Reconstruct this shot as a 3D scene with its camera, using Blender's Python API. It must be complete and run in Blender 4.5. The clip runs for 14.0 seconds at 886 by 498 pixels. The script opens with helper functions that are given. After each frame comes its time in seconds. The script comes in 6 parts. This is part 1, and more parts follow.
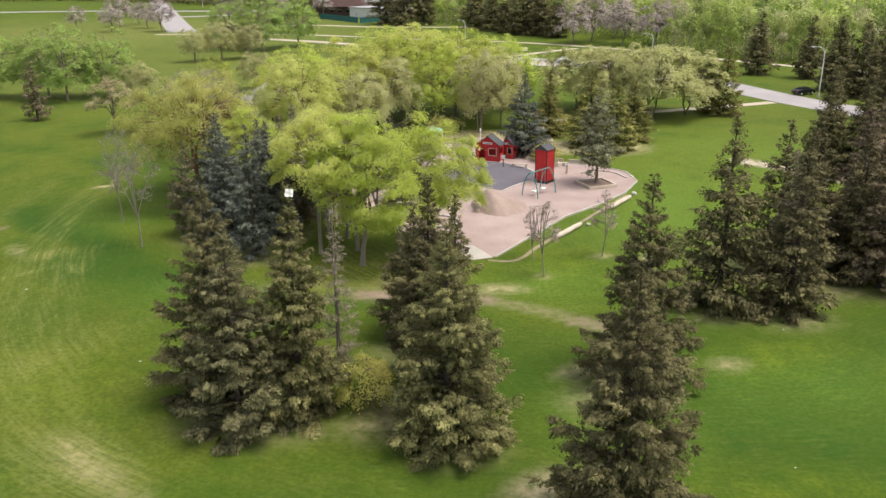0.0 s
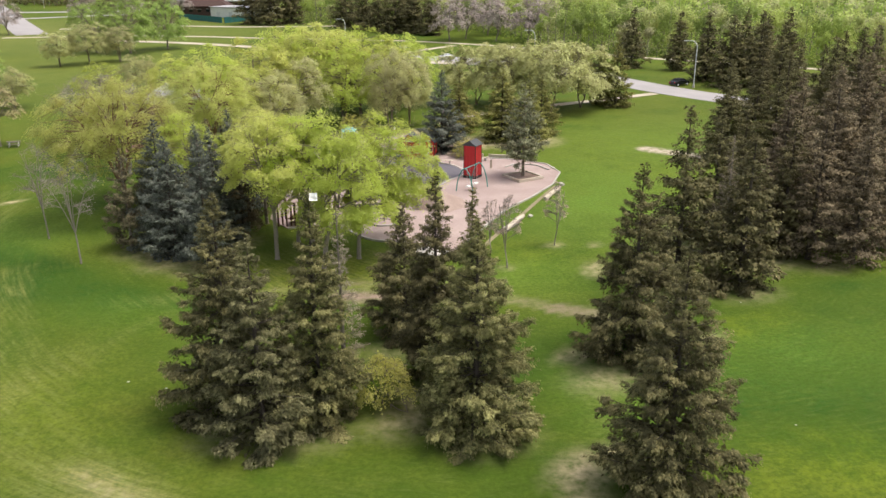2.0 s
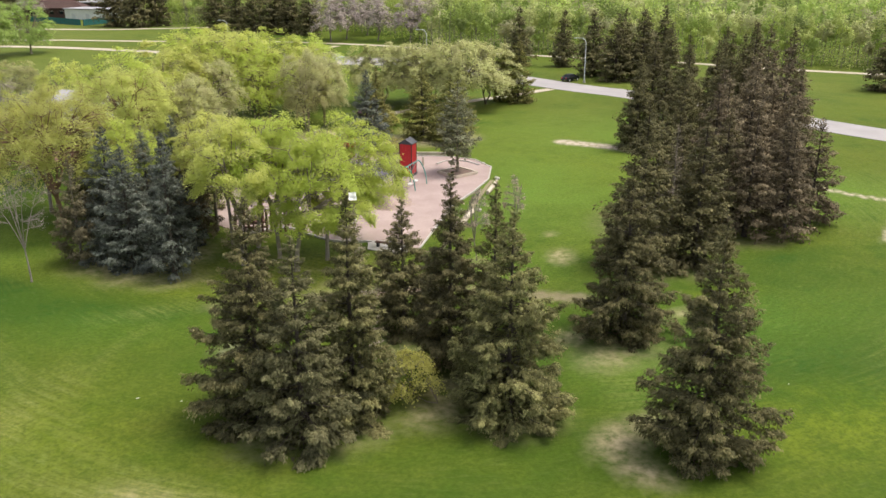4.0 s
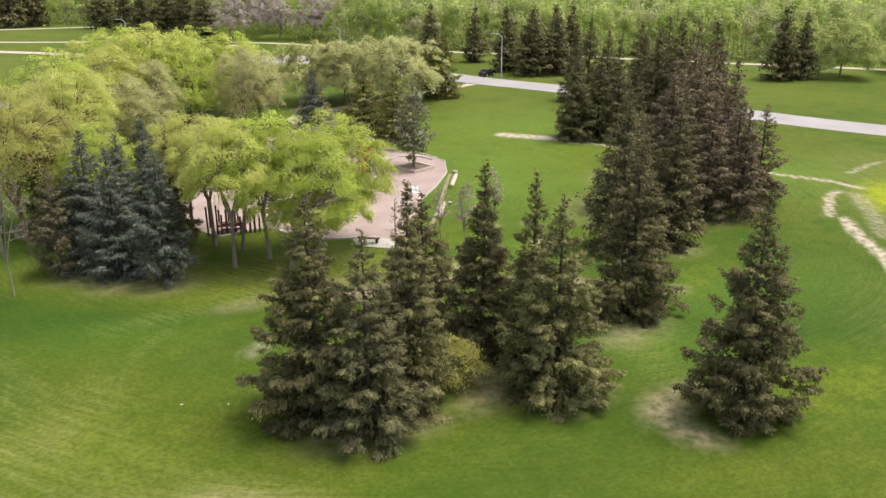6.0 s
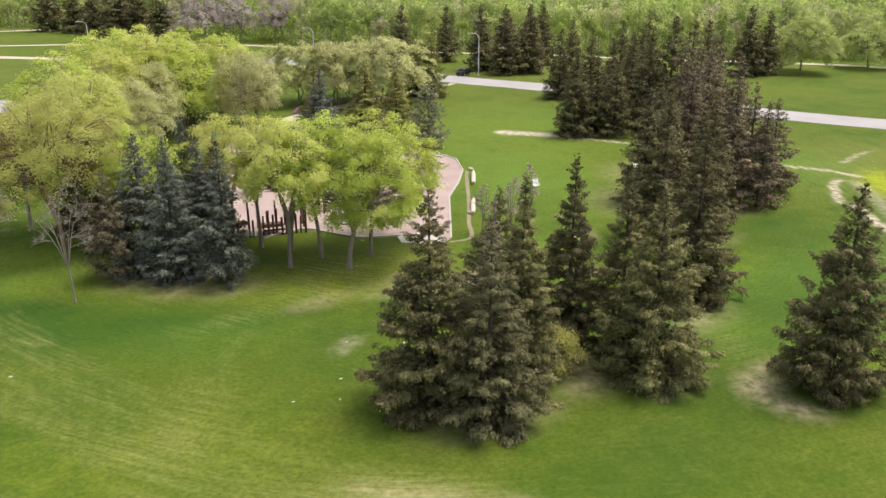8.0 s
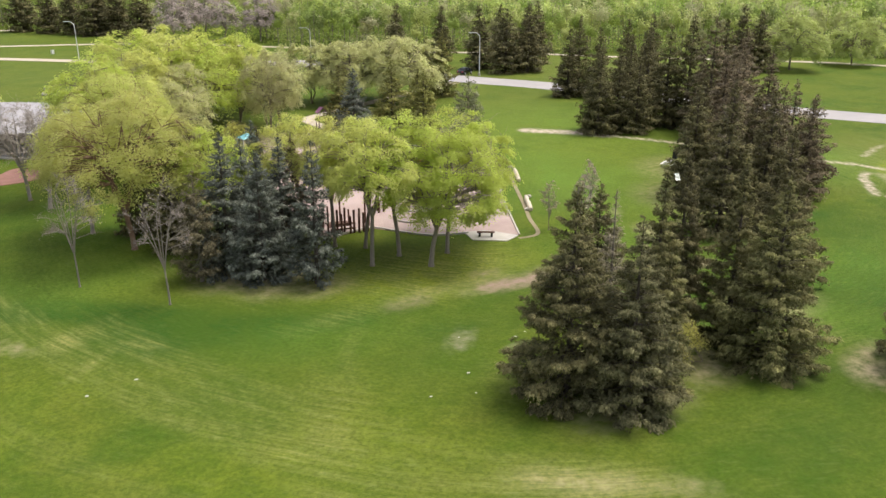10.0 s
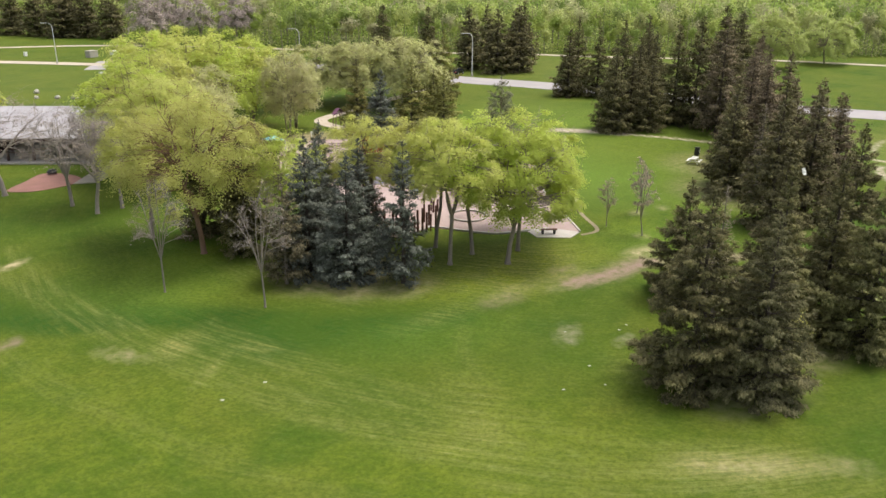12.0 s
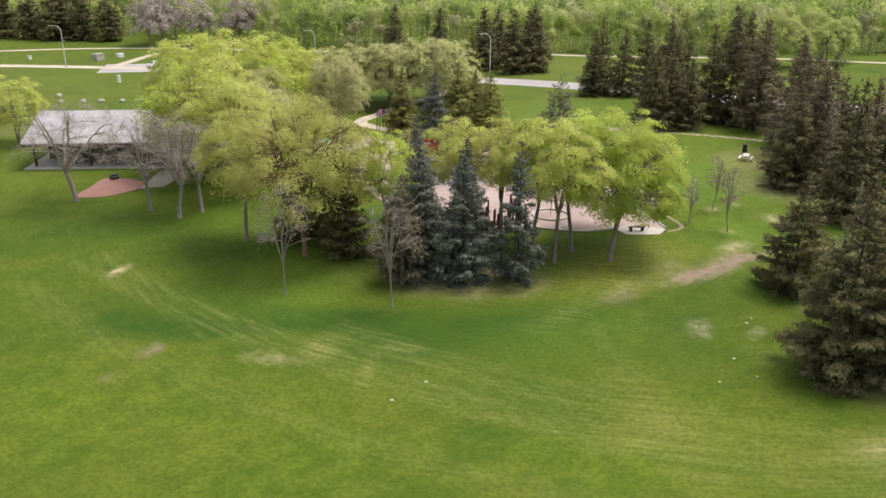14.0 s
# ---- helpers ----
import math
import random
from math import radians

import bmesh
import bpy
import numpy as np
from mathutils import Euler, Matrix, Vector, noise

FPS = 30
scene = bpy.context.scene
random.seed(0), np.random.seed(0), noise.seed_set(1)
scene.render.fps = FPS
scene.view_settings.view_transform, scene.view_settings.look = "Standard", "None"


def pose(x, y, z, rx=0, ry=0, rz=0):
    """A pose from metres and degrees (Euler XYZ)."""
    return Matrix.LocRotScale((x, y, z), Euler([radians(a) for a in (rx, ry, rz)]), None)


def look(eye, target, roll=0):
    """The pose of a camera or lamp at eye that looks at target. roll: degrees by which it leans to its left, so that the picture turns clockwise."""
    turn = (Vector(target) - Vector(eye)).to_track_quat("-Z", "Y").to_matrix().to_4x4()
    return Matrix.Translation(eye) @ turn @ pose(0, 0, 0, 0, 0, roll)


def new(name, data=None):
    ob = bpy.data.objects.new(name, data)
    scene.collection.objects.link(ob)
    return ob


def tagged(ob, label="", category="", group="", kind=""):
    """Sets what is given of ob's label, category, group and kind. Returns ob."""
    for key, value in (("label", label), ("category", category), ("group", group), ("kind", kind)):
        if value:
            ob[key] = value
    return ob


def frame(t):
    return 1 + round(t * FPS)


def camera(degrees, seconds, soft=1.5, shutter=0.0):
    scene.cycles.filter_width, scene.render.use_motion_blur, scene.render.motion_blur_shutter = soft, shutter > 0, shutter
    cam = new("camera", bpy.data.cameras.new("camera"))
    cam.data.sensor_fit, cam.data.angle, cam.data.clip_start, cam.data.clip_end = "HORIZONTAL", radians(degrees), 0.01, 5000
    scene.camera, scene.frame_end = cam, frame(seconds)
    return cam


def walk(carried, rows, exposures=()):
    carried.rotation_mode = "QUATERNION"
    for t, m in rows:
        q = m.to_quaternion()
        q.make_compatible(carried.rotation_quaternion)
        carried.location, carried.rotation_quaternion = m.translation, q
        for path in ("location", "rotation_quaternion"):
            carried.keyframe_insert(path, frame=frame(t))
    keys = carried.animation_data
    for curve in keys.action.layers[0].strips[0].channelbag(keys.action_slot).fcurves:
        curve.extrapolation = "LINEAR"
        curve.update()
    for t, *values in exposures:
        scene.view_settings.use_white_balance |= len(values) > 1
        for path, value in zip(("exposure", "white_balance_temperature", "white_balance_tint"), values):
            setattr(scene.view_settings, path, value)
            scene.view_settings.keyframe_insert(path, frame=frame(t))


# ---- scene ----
cam = camera(57.1, 14.0, soft=1.5)
ROUTE = [
    (0, (0.03, -0.044, 24.939), (0.016, 1.842, 24.274), -0.5),
    (0.5, (-2.056, -0.15, 24.979), (-1.996, 1.734, 24.312), -0.5),
    (1, (-4.209, -0.208, 25.043), (-4.05, 1.67, 24.374), -0.5),
    (1.5, (-6.453, -0.231, 25.13), (-6.206, 1.637, 24.459), -0.4),
    (2, (-8.72, -0.141, 25.206), (-8.397, 1.715, 24.534), -0.4),
    (2.5, (-11.011, 0.009, 25.268), (-10.604, 1.848, 24.594), -0.3),
    (3, (-13.329, 0.192, 25.314), (-12.85, 2.013, 24.639), -0.2),
    (3.5, (-15.665, 0.476, 25.335), (-15.108, 2.274, 24.659), -0.2),
    (3.7, (-16.578, 0.638, 25.344), (-15.986, 2.425, 24.669), -0.2),
    (5.8, (-26.404, 3.104, 25.449), (-25.526, 4.767, 24.769), -0.0),
    (6, (-27.335, 3.422, 25.461), (-26.434, 5.073, 24.78), -0.0),
    (6.5, (-29.667, 4.312, 25.464), (-28.71, 5.93, 24.784), 0.0),
    (7, (-32.041, 5.254, 25.479), (-31.043, 6.848, 24.798), 0.0),
    (7.5, (-34.449, 6.323, 25.479), (-33.43, 7.903, 24.798), 0.0),
    (8, (-36.839, 7.456, 25.482), (-35.804, 9.027, 24.802), -0.0),
    (8.5, (-39.166, 8.715, 25.471), (-38.113, 10.273, 24.792), 0.1),
    (9, (-41.568, 10.065, 25.501), (-40.493, 11.609, 24.822), 0.2),
    (11.3, (-52.569, 16.955, 25.641), (-51.365, 18.399, 24.96), 0.3),
    (11.5, (-53.54, 17.623, 25.654), (-52.323, 19.057, 24.974), 0.4),
    (12, (-55.994, 19.388, 25.691), (-54.764, 20.811, 25.011), 0.4),
    (12.5, (-58.423, 21.216, 25.714), (-57.18, 22.628, 25.034), 0.3),
    (13, (-60.838, 23.085, 25.749), (-59.581, 24.484, 25.07), 0.4),
    (13.5, (-63.231, 25.036, 25.786), (-61.957, 26.42, 25.107), 0.4),
    (14, (-65.588, 26.993, 25.82), (-64.298, 28.362, 25.141), 0.3),
]
walk(cam, [(t, look(eye, target, roll)) for t, eye, target, roll in ROUTE], [(0, 0.55), (1.5, 0.59), (3, 0.61), (6, 0.66), (8.5, 0.69), (11.5, 0.62), (14, 0.57)])

# ---- world, sun ----
world = bpy.data.worlds.new("world")
scene.world = world
world.use_nodes = True
wn, wl = world.node_tree.nodes, world.node_tree.links
sky = wn.new("ShaderNodeTexSky")
sky.sky_type, sky.sun_disc = "NISHITA", False
sky.sun_elevation, sky.sun_rotation = radians(66), radians(103)
sky.air_density, sky.dust_density, sky.ozone_density = 1.0, 4.0, 1.0
veil = wn.new("ShaderNodeHueSaturation")
veil.inputs["Saturation"].default_value = 0.4
wl.new(sky.outputs[0], veil.inputs["Color"])
wl.new(veil.outputs[0], wn["Background"].inputs["Color"])
wn["Background"].inputs["Strength"].default_value = 0.15
sun = new("sun", bpy.data.lights.new("sun", "SUN"))
sun.data.energy, sun.data.angle, sun.data.color = 1.75, radians(30), (1.0, 0.92, 0.79)
sun.matrix_world = look((36, -8, 84), (0, 0, 0))


# ---- materials ----
def shader(name, rough=0.8, spec=0.3, metal=0.0):
    m = bpy.data.materials.new(name)
    m.use_nodes = True
    b = m.node_tree.nodes["Principled BSDF"]
    b.inputs["Roughness"].default_value, b.inputs["Metallic"].default_value = rough, metal
    b.inputs["Specular IOR Level"].default_value = spec
    return m, m.node_tree.nodes, m.node_tree.links, b


def mixed(nodes, links, fac, a, b, mode="MIX"):
    """A colour mix; a and b are colours or sockets, fac a number or a socket."""
    n = nodes.new("ShaderNodeMix")
    n.data_type, n.blend_type = "RGBA", mode
    for socket, value in ((n.inputs[0], fac), (n.inputs[6], a), (n.inputs[7], b)):
        if isinstance(value, bpy.types.NodeSocket):
            links.new(value, socket)
        else:
            socket.default_value = (*value, 1) if isinstance(value, tuple) else value
    return n.outputs[2]


def grain(nodes, links, scale, detail=4.0, stretch=(1, 1, 1), low=0.35, high=0.65, space="Object", rough=0.6):
    """Noise of that scale, sharpened between low and high."""
    co, mp = nodes.new("ShaderNodeTexCoord"), nodes.new("ShaderNodeMapping")
    mp.inputs["Scale"].default_value = stretch
    links.new(co.outputs[space], mp.inputs["Vector"])
    n, r = nodes.new("ShaderNodeTexNoise"), nodes.new("ShaderNodeMapRange")
    n.inputs["Scale"].default_value, n.inputs["Detail"].default_value, n.inputs["Roughness"].default_value = scale, detail, rough
    links.new(mp.outputs[0], n.inputs["Vector"])
    links.new(n.outputs[0], r.inputs[0])
    r.inputs[1].default_value, r.inputs[2].default_value = low, high
    return r.outputs[0]


def relief(nodes, links, b, height, strength=0.4, distance=0.02):
    n = nodes.new("ShaderNodeBump")
    n.inputs["Strength"].default_value, n.inputs["Distance"].default_value = strength, distance
    links.new(height, n.inputs["Height"])
    links.new(n.outputs[0], b.inputs["Normal"])


def worn(name, base, second, rough=0.75, spec=0.3, metal=0.0, coarse=0.7, fine=12.0, stretch=(1, 1, 1), bump=0.3, depth=0.01, amount=0.7):
    """A surface of two tones that vary at a coarse and at a fine scale, with relief."""
    m, nodes, links, b = shader(name, rough, spec, metal)
    g1, g2 = grain(nodes, links, coarse, 4, stretch), grain(nodes, links, fine, 6, stretch)
    c = mixed(nodes, links, g1, base, second)
    dark = tuple(v * 0.62 for v in base)
    f = nodes.new("ShaderNodeMath")
    f.operation = "MULTIPLY"
    links.new(g2, f.inputs[0])
    f.inputs[1].default_value = amount
    c = mixed(nodes, links, f.outputs[0], c, dark)
    links.new(c, b.inputs["Base Color"])
    relief(nodes, links, b, g2, bump, depth)
    return m


def foliage(name, dark, mid, light, through_light=0.3, patch=0.5, warm=None, kinds=(), tufts=False):
    """Leaves or needles: tones by leaf, by tree and in larger patches, and some light through them."""
    m, nodes, links, b = shader(name, 0.65, 0.15)
    geo, info = nodes.new("ShaderNodeNewGeometry"), nodes.new("ShaderNodeObjectInfo")
    ramp = nodes.new("ShaderNodeValToRGB")
    ramp.color_ramp.elements[0].color, ramp.color_ramp.elements[1].color = (*dark, 1), (*light, 1)
    e = ramp.color_ramp.elements.new(0.5)
    e.color = (*mid, 1)
    links.new(geo.outputs["Random Per Island"], ramp.inputs[0])
    g = grain(nodes, links, patch, 3, low=0.38, high=0.62)
    c = mixed(nodes, links, g, ramp.outputs[0], mixed(nodes, links, 0.55, ramp.outputs[0], light if warm is None else warm))
    if kinds:
        tone, kind_ramp = nodes.new("ShaderNodeAttribute"), nodes.new("ShaderNodeValToRGB")
        tone.attribute_name = "tone"
        kr = kind_ramp.color_ramp
        kr.elements[0].color, kr.elements[1].color = (*kinds[0], 1), (*kinds[-1], 1)
        for q, colour in enumerate(kinds[1:-1]):
            kr.elements.new((q + 1) / (len(kinds) - 1)).color = (*colour, 1)
        links.new(tone.outputs["Fac"], kind_ramp.inputs[0])
        c = mixed(nodes, links, 0.85, c, kind_ramp.outputs[0])
    hs = nodes.new("ShaderNodeHueSaturation")
    links.new(c, hs.inputs["Color"])
    for name_in, lo, hi in (("Hue", 0.492, 0.505), ("Value", 0.88, 1.12)):
        r = nodes.new("ShaderNodeMapRange")
        r.inputs[3].default_value, r.inputs[4].default_value = lo, hi
        links.new(info.outputs["Random"], r.inputs[0])
        links.new(r.outputs[0], hs.inputs[name_in])
    leaf_colour = hs.outputs[0]
    # brightness by tuft; the low tones of inner sprays imitate shade between boughs
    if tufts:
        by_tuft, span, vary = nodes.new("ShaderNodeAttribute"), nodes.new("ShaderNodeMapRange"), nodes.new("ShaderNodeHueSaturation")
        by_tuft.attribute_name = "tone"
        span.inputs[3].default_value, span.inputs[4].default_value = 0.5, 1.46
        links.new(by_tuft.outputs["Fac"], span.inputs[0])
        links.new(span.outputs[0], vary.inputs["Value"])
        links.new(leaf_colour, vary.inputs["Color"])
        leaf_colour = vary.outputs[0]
    links.new(leaf_colour, b.inputs["Base Color"])
    t, mix = nodes.new("ShaderNodeBsdfTranslucent"), nodes.new("ShaderNodeMixShader")
    links.new(leaf_colour, t.inputs["Color"])
    mix.inputs[0].default_value = through_light
    links.new(b.outputs[0], mix.inputs[1])
    links.new(t.outputs[0], mix.inputs[2])
    links.new(mix.outputs[0], nodes["Material Output"].inputs["Surface"])
    return m


BARK = worn("grey brown bark", (0.22, 0.18, 0.14), (0.31, 0.265, 0.215), 0.9, 0.2, coarse=1.2, fine=14, stretch=(1, 1, 0.25), bump=0.7, depth=0.03)
BARK_RED = worn("reddish pine bark", (0.27, 0.165, 0.11), (0.2, 0.135, 0.1), 0.9, 0.2, coarse=1.2, fine=14, stretch=(1, 1, 0.25), bump=0.7, depth=0.03)
BARK_GREY = worn("light grey bark", (0.34, 0.29, 0.25), (0.26, 0.22, 0.19), 0.9, 0.2, coarse=1.2, fine=14, stretch=(1, 1, 0.3), bump=0.6, depth=0.03)
BARK_PALE = worn("pale birch bark", (0.33, 0.285, 0.25), (0.21, 0.18, 0.155), 0.8, 0.2, coarse=2.5, fine=9, stretch=(1, 1, 1.6), bump=0.4)
BARK_DARK = worn("dark spruce bark", (0.075, 0.06, 0.05), (0.12, 0.1, 0.085), 0.9, 0.2, coarse=1.5, fine=16, stretch=(1, 1, 0.3), bump=0.6, depth=0.03)
TWIG_DEAD = worn("dead grey twigs", (0.27, 0.235, 0.2), (0.19, 0.165, 0.14), 0.9, 0.1)
SPRUCE = foliage("olive spruce needles", (0.083, 0.086, 0.034), (0.159, 0.157, 0.062), (0.264, 0.242, 0.101), 0.2, tufts=True)
SPRUCE_DARK = foliage("dark spruce needles", (0.064, 0.066, 0.030), (0.128, 0.120, 0.053), (0.215, 0.188, 0.085), 0.18, tufts=True)
SPRUCE_BROWN = foliage("browned spruce needles", (0.092, 0.076, 0.045), (0.170, 0.137, 0.082), (0.262, 0.209, 0.129), 0.18, tufts=True)
SPRUCE_BLUE = foliage("blue spruce needles", (0.068, 0.077, 0.063), (0.128, 0.141, 0.114), (0.222, 0.239, 0.194), 0.18, tufts=True)
PINE = foliage("yellow olive pine needles", (0.120, 0.122, 0.034), (0.205, 0.203, 0.058), (0.320, 0.305, 0.092), 0.2, tufts=True)
ELM = foliage("fresh elm leaves", (0.455, 0.534, 0.104), (0.502, 0.587, 0.122), (0.548, 0.628, 0.147), 0.6, 0.3, (0.573, 0.608, 0.171))
ELM_YELLOW = foliage("yellow green spring leaves", (0.522, 0.555, 0.145), (0.567, 0.603, 0.168), (0.614, 0.643, 0.197), 0.6, 0.3, (0.628, 0.623, 0.221))
ELM_SOFT = foliage("soft yellow green spring leaves", (0.515, 0.549, 0.158), (0.561, 0.596, 0.184), (0.608, 0.637, 0.211), 0.6, 0.3, (0.608, 0.601, 0.225))
ELM_PALE = foliage("pale budding leaves", (0.494, 0.506, 0.218), (0.540, 0.552, 0.253), (0.598, 0.598, 0.299), 0.6, 0.3, (0.5, 0.45, 0.28))
ASPEN = foliage("light aspen leaves", (0.40, 0.475, 0.140), (0.445, 0.520, 0.160), (0.49, 0.555, 0.185), 0.42, 0.085, (0.220, 0.281, 0.084), kinds=((0.13, 0.17, 0.055), (0.30, 0.40, 0.10), (0.46, 0.56, 0.14), (0.52, 0.56, 0.21), (0.46, 0.43, 0.27)))
GREEN = foliage("deep green leaves", (0.25, 0.35, 0.085), (0.30, 0.41, 0.105), (0.36, 0.46, 0.13), 0.42, 0.3)
BUDS = foliage("mauve brown buds", (0.25, 0.2, 0.175), (0.34, 0.28, 0.25), (0.42, 0.36, 0.325), 0.2)
SHRUB = foliage("yellow olive shrub leaves", (0.33, 0.325, 0.080), (0.42, 0.405, 0.105), (0.50, 0.475, 0.145), 0.42)

SAND = worn("pinkish pea gravel", (0.47, 0.365, 0.335), (0.355, 0.265, 0.245), 0.95, 0.15, coarse=0.22, fine=9, bump=0.5, amount=0.6)
CONCRETE = worn("pale concrete", (0.53, 0.49, 0.45), (0.43, 0.4, 0.36), 0.85, 0.2, coarse=0.8, fine=18, bump=0.2, amount=0.4)
ASPHALT = worn("grey asphalt", (0.4, 0.37, 0.37), (0.33, 0.31, 0.31), 0.9, 0.2, coarse=0.15, fine=25, bump=0.3, amount=0.35)
RUBBER = worn("dark violet grey play surface", (0.13, 0.12, 0.14), (0.17, 0.155, 0.175), 0.85, 0.2, coarse=0.4, fine=20, bump=0.3, amount=0.4)
PATH = worn("beige gravel path", (0.46, 0.39, 0.31), (0.55, 0.48, 0.4), 0.95, 0.1, coarse=0.3, fine=20, bump=0.4, amount=0.35)
SOIL = worn("brown bare soil", (0.33, 0.24, 0.195), (0.25, 0.175, 0.14), 0.95, 0.1, coarse=0.6, fine=7, bump=0.6, depth=0.03, amount=0.7)
RED_GRAVEL = worn("red brick gravel", (0.37, 0.2, 0.175), (0.3, 0.17, 0.14), 0.95, 0.1, coarse=0.5, fine=12, bump=0.4, amount=0.6)
RED = worn("red painted boards", (0.6, 0.03, 0.035), (0.5, 0.035, 0.035), 0.5, 0.4, coarse=0.8, fine=9, bump=0.1, amount=0.3)
GREEN_ROOF = worn("dark grey roofing", (0.07, 0.072, 0.08), (0.1, 0.1, 0.105), 0.7, 0.3, fine=10, amount=0.4)
TEAL = worn("teal painted steel", (0.06, 0.25, 0.22), (0.08, 0.28, 0.25), 0.4, 0.5, fine=15, bump=0.05, amount=0.25)
BLUE = worn("light blue canopy", (0.2, 0.5, 0.55), (0.25, 0.56, 0.6), 0.5, 0.4, amount=0.2)
TIMBER = worn("dark weathered timber", (0.12, 0.06, 0.045), (0.17, 0.1, 0.08), 0.9, 0.2, fine=16, stretch=(1, 1, 0.2), bump=0.4)
LOG = worn("bleached log wood", (0.55, 0.46, 0.36), (0.65, 0.58, 0.48), 0.85, 0.2, fine=14, bump=0.3, amount=0.4)
WHITE = worn("white paint", (0.78, 0.77, 0.74), (0.7, 0.69, 0.66), 0.6, 0.3, fine=9, bump=0.05, amount=0.15)
BLACK = worn("black fittings", (0.025, 0.025, 0.027), (0.035, 0.035, 0.035), 0.5, 0.4, amount=0.3)
STEEL = worn("galvanised steel", (0.66, 0.66, 0.66), (0.58, 0.58, 0.58), 0.5, 0.4, metal=0.1, fine=20, bump=0.05, amount=0.2)
ROOF_GREY = worn("pale grey metal roofing", (0.47, 0.45, 0.47), (0.36, 0.34, 0.36), 0.6, 0.4, coarse=0.3, fine=6, bump=0.1, amount=0.5)
BROWN_WALL = worn("dark brown boarding", (0.07, 0.04, 0.035), (0.09, 0.055, 0.045), 0.8, 0.2, fine=9, amount=0.4)
STONE = worn("pale field stone", (0.58, 0.54, 0.46), (0.42, 0.39, 0.34), 0.9, 0.2, coarse=1.5, fine=9, bump=0.6, depth=0.04)
FENCE = worn("teal fence mesh", (0.03, 0.13, 0.13), (0.04, 0.16, 0.15), 0.7, 0.2, amount=0.3)
CAR_BLACK = worn("black car paint", (0.012, 0.013, 0.016), (0.015, 0.016, 0.02), 0.25, 0.5, bump=0.0, amount=0.1)
CAR_WHITE = worn("white car paint", (0.75, 0.75, 0.76), (0.72, 0.72, 0.73), 0.25, 0.5, bump=0.0, amount=0.05)
PURPLE = worn("plum painted steel", (0.14, 0.05, 0.1), (0.18, 0.07, 0.13), 0.5, 0.4, amount=0.3)
PLASTIC = worn("white plastic sheet", (0.78, 0.78, 0.74), (0.68, 0.69, 0.64), 0.5, 0.4, fine=6, bump=0.2, amount=0.1)
LITTER = worn("weathered pale litter", (0.42, 0.42, 0.35), (0.32, 0.33, 0.25), 0.7, 0.3, fine=9, bump=0.3, amount=0.5)
glass, _n, _l, _b = shader("dark window glass", 0.05, 0.5)
_b.inputs["Base Color"].default_value = (0.015, 0.018, 0.02, 1)
GLASS = glass


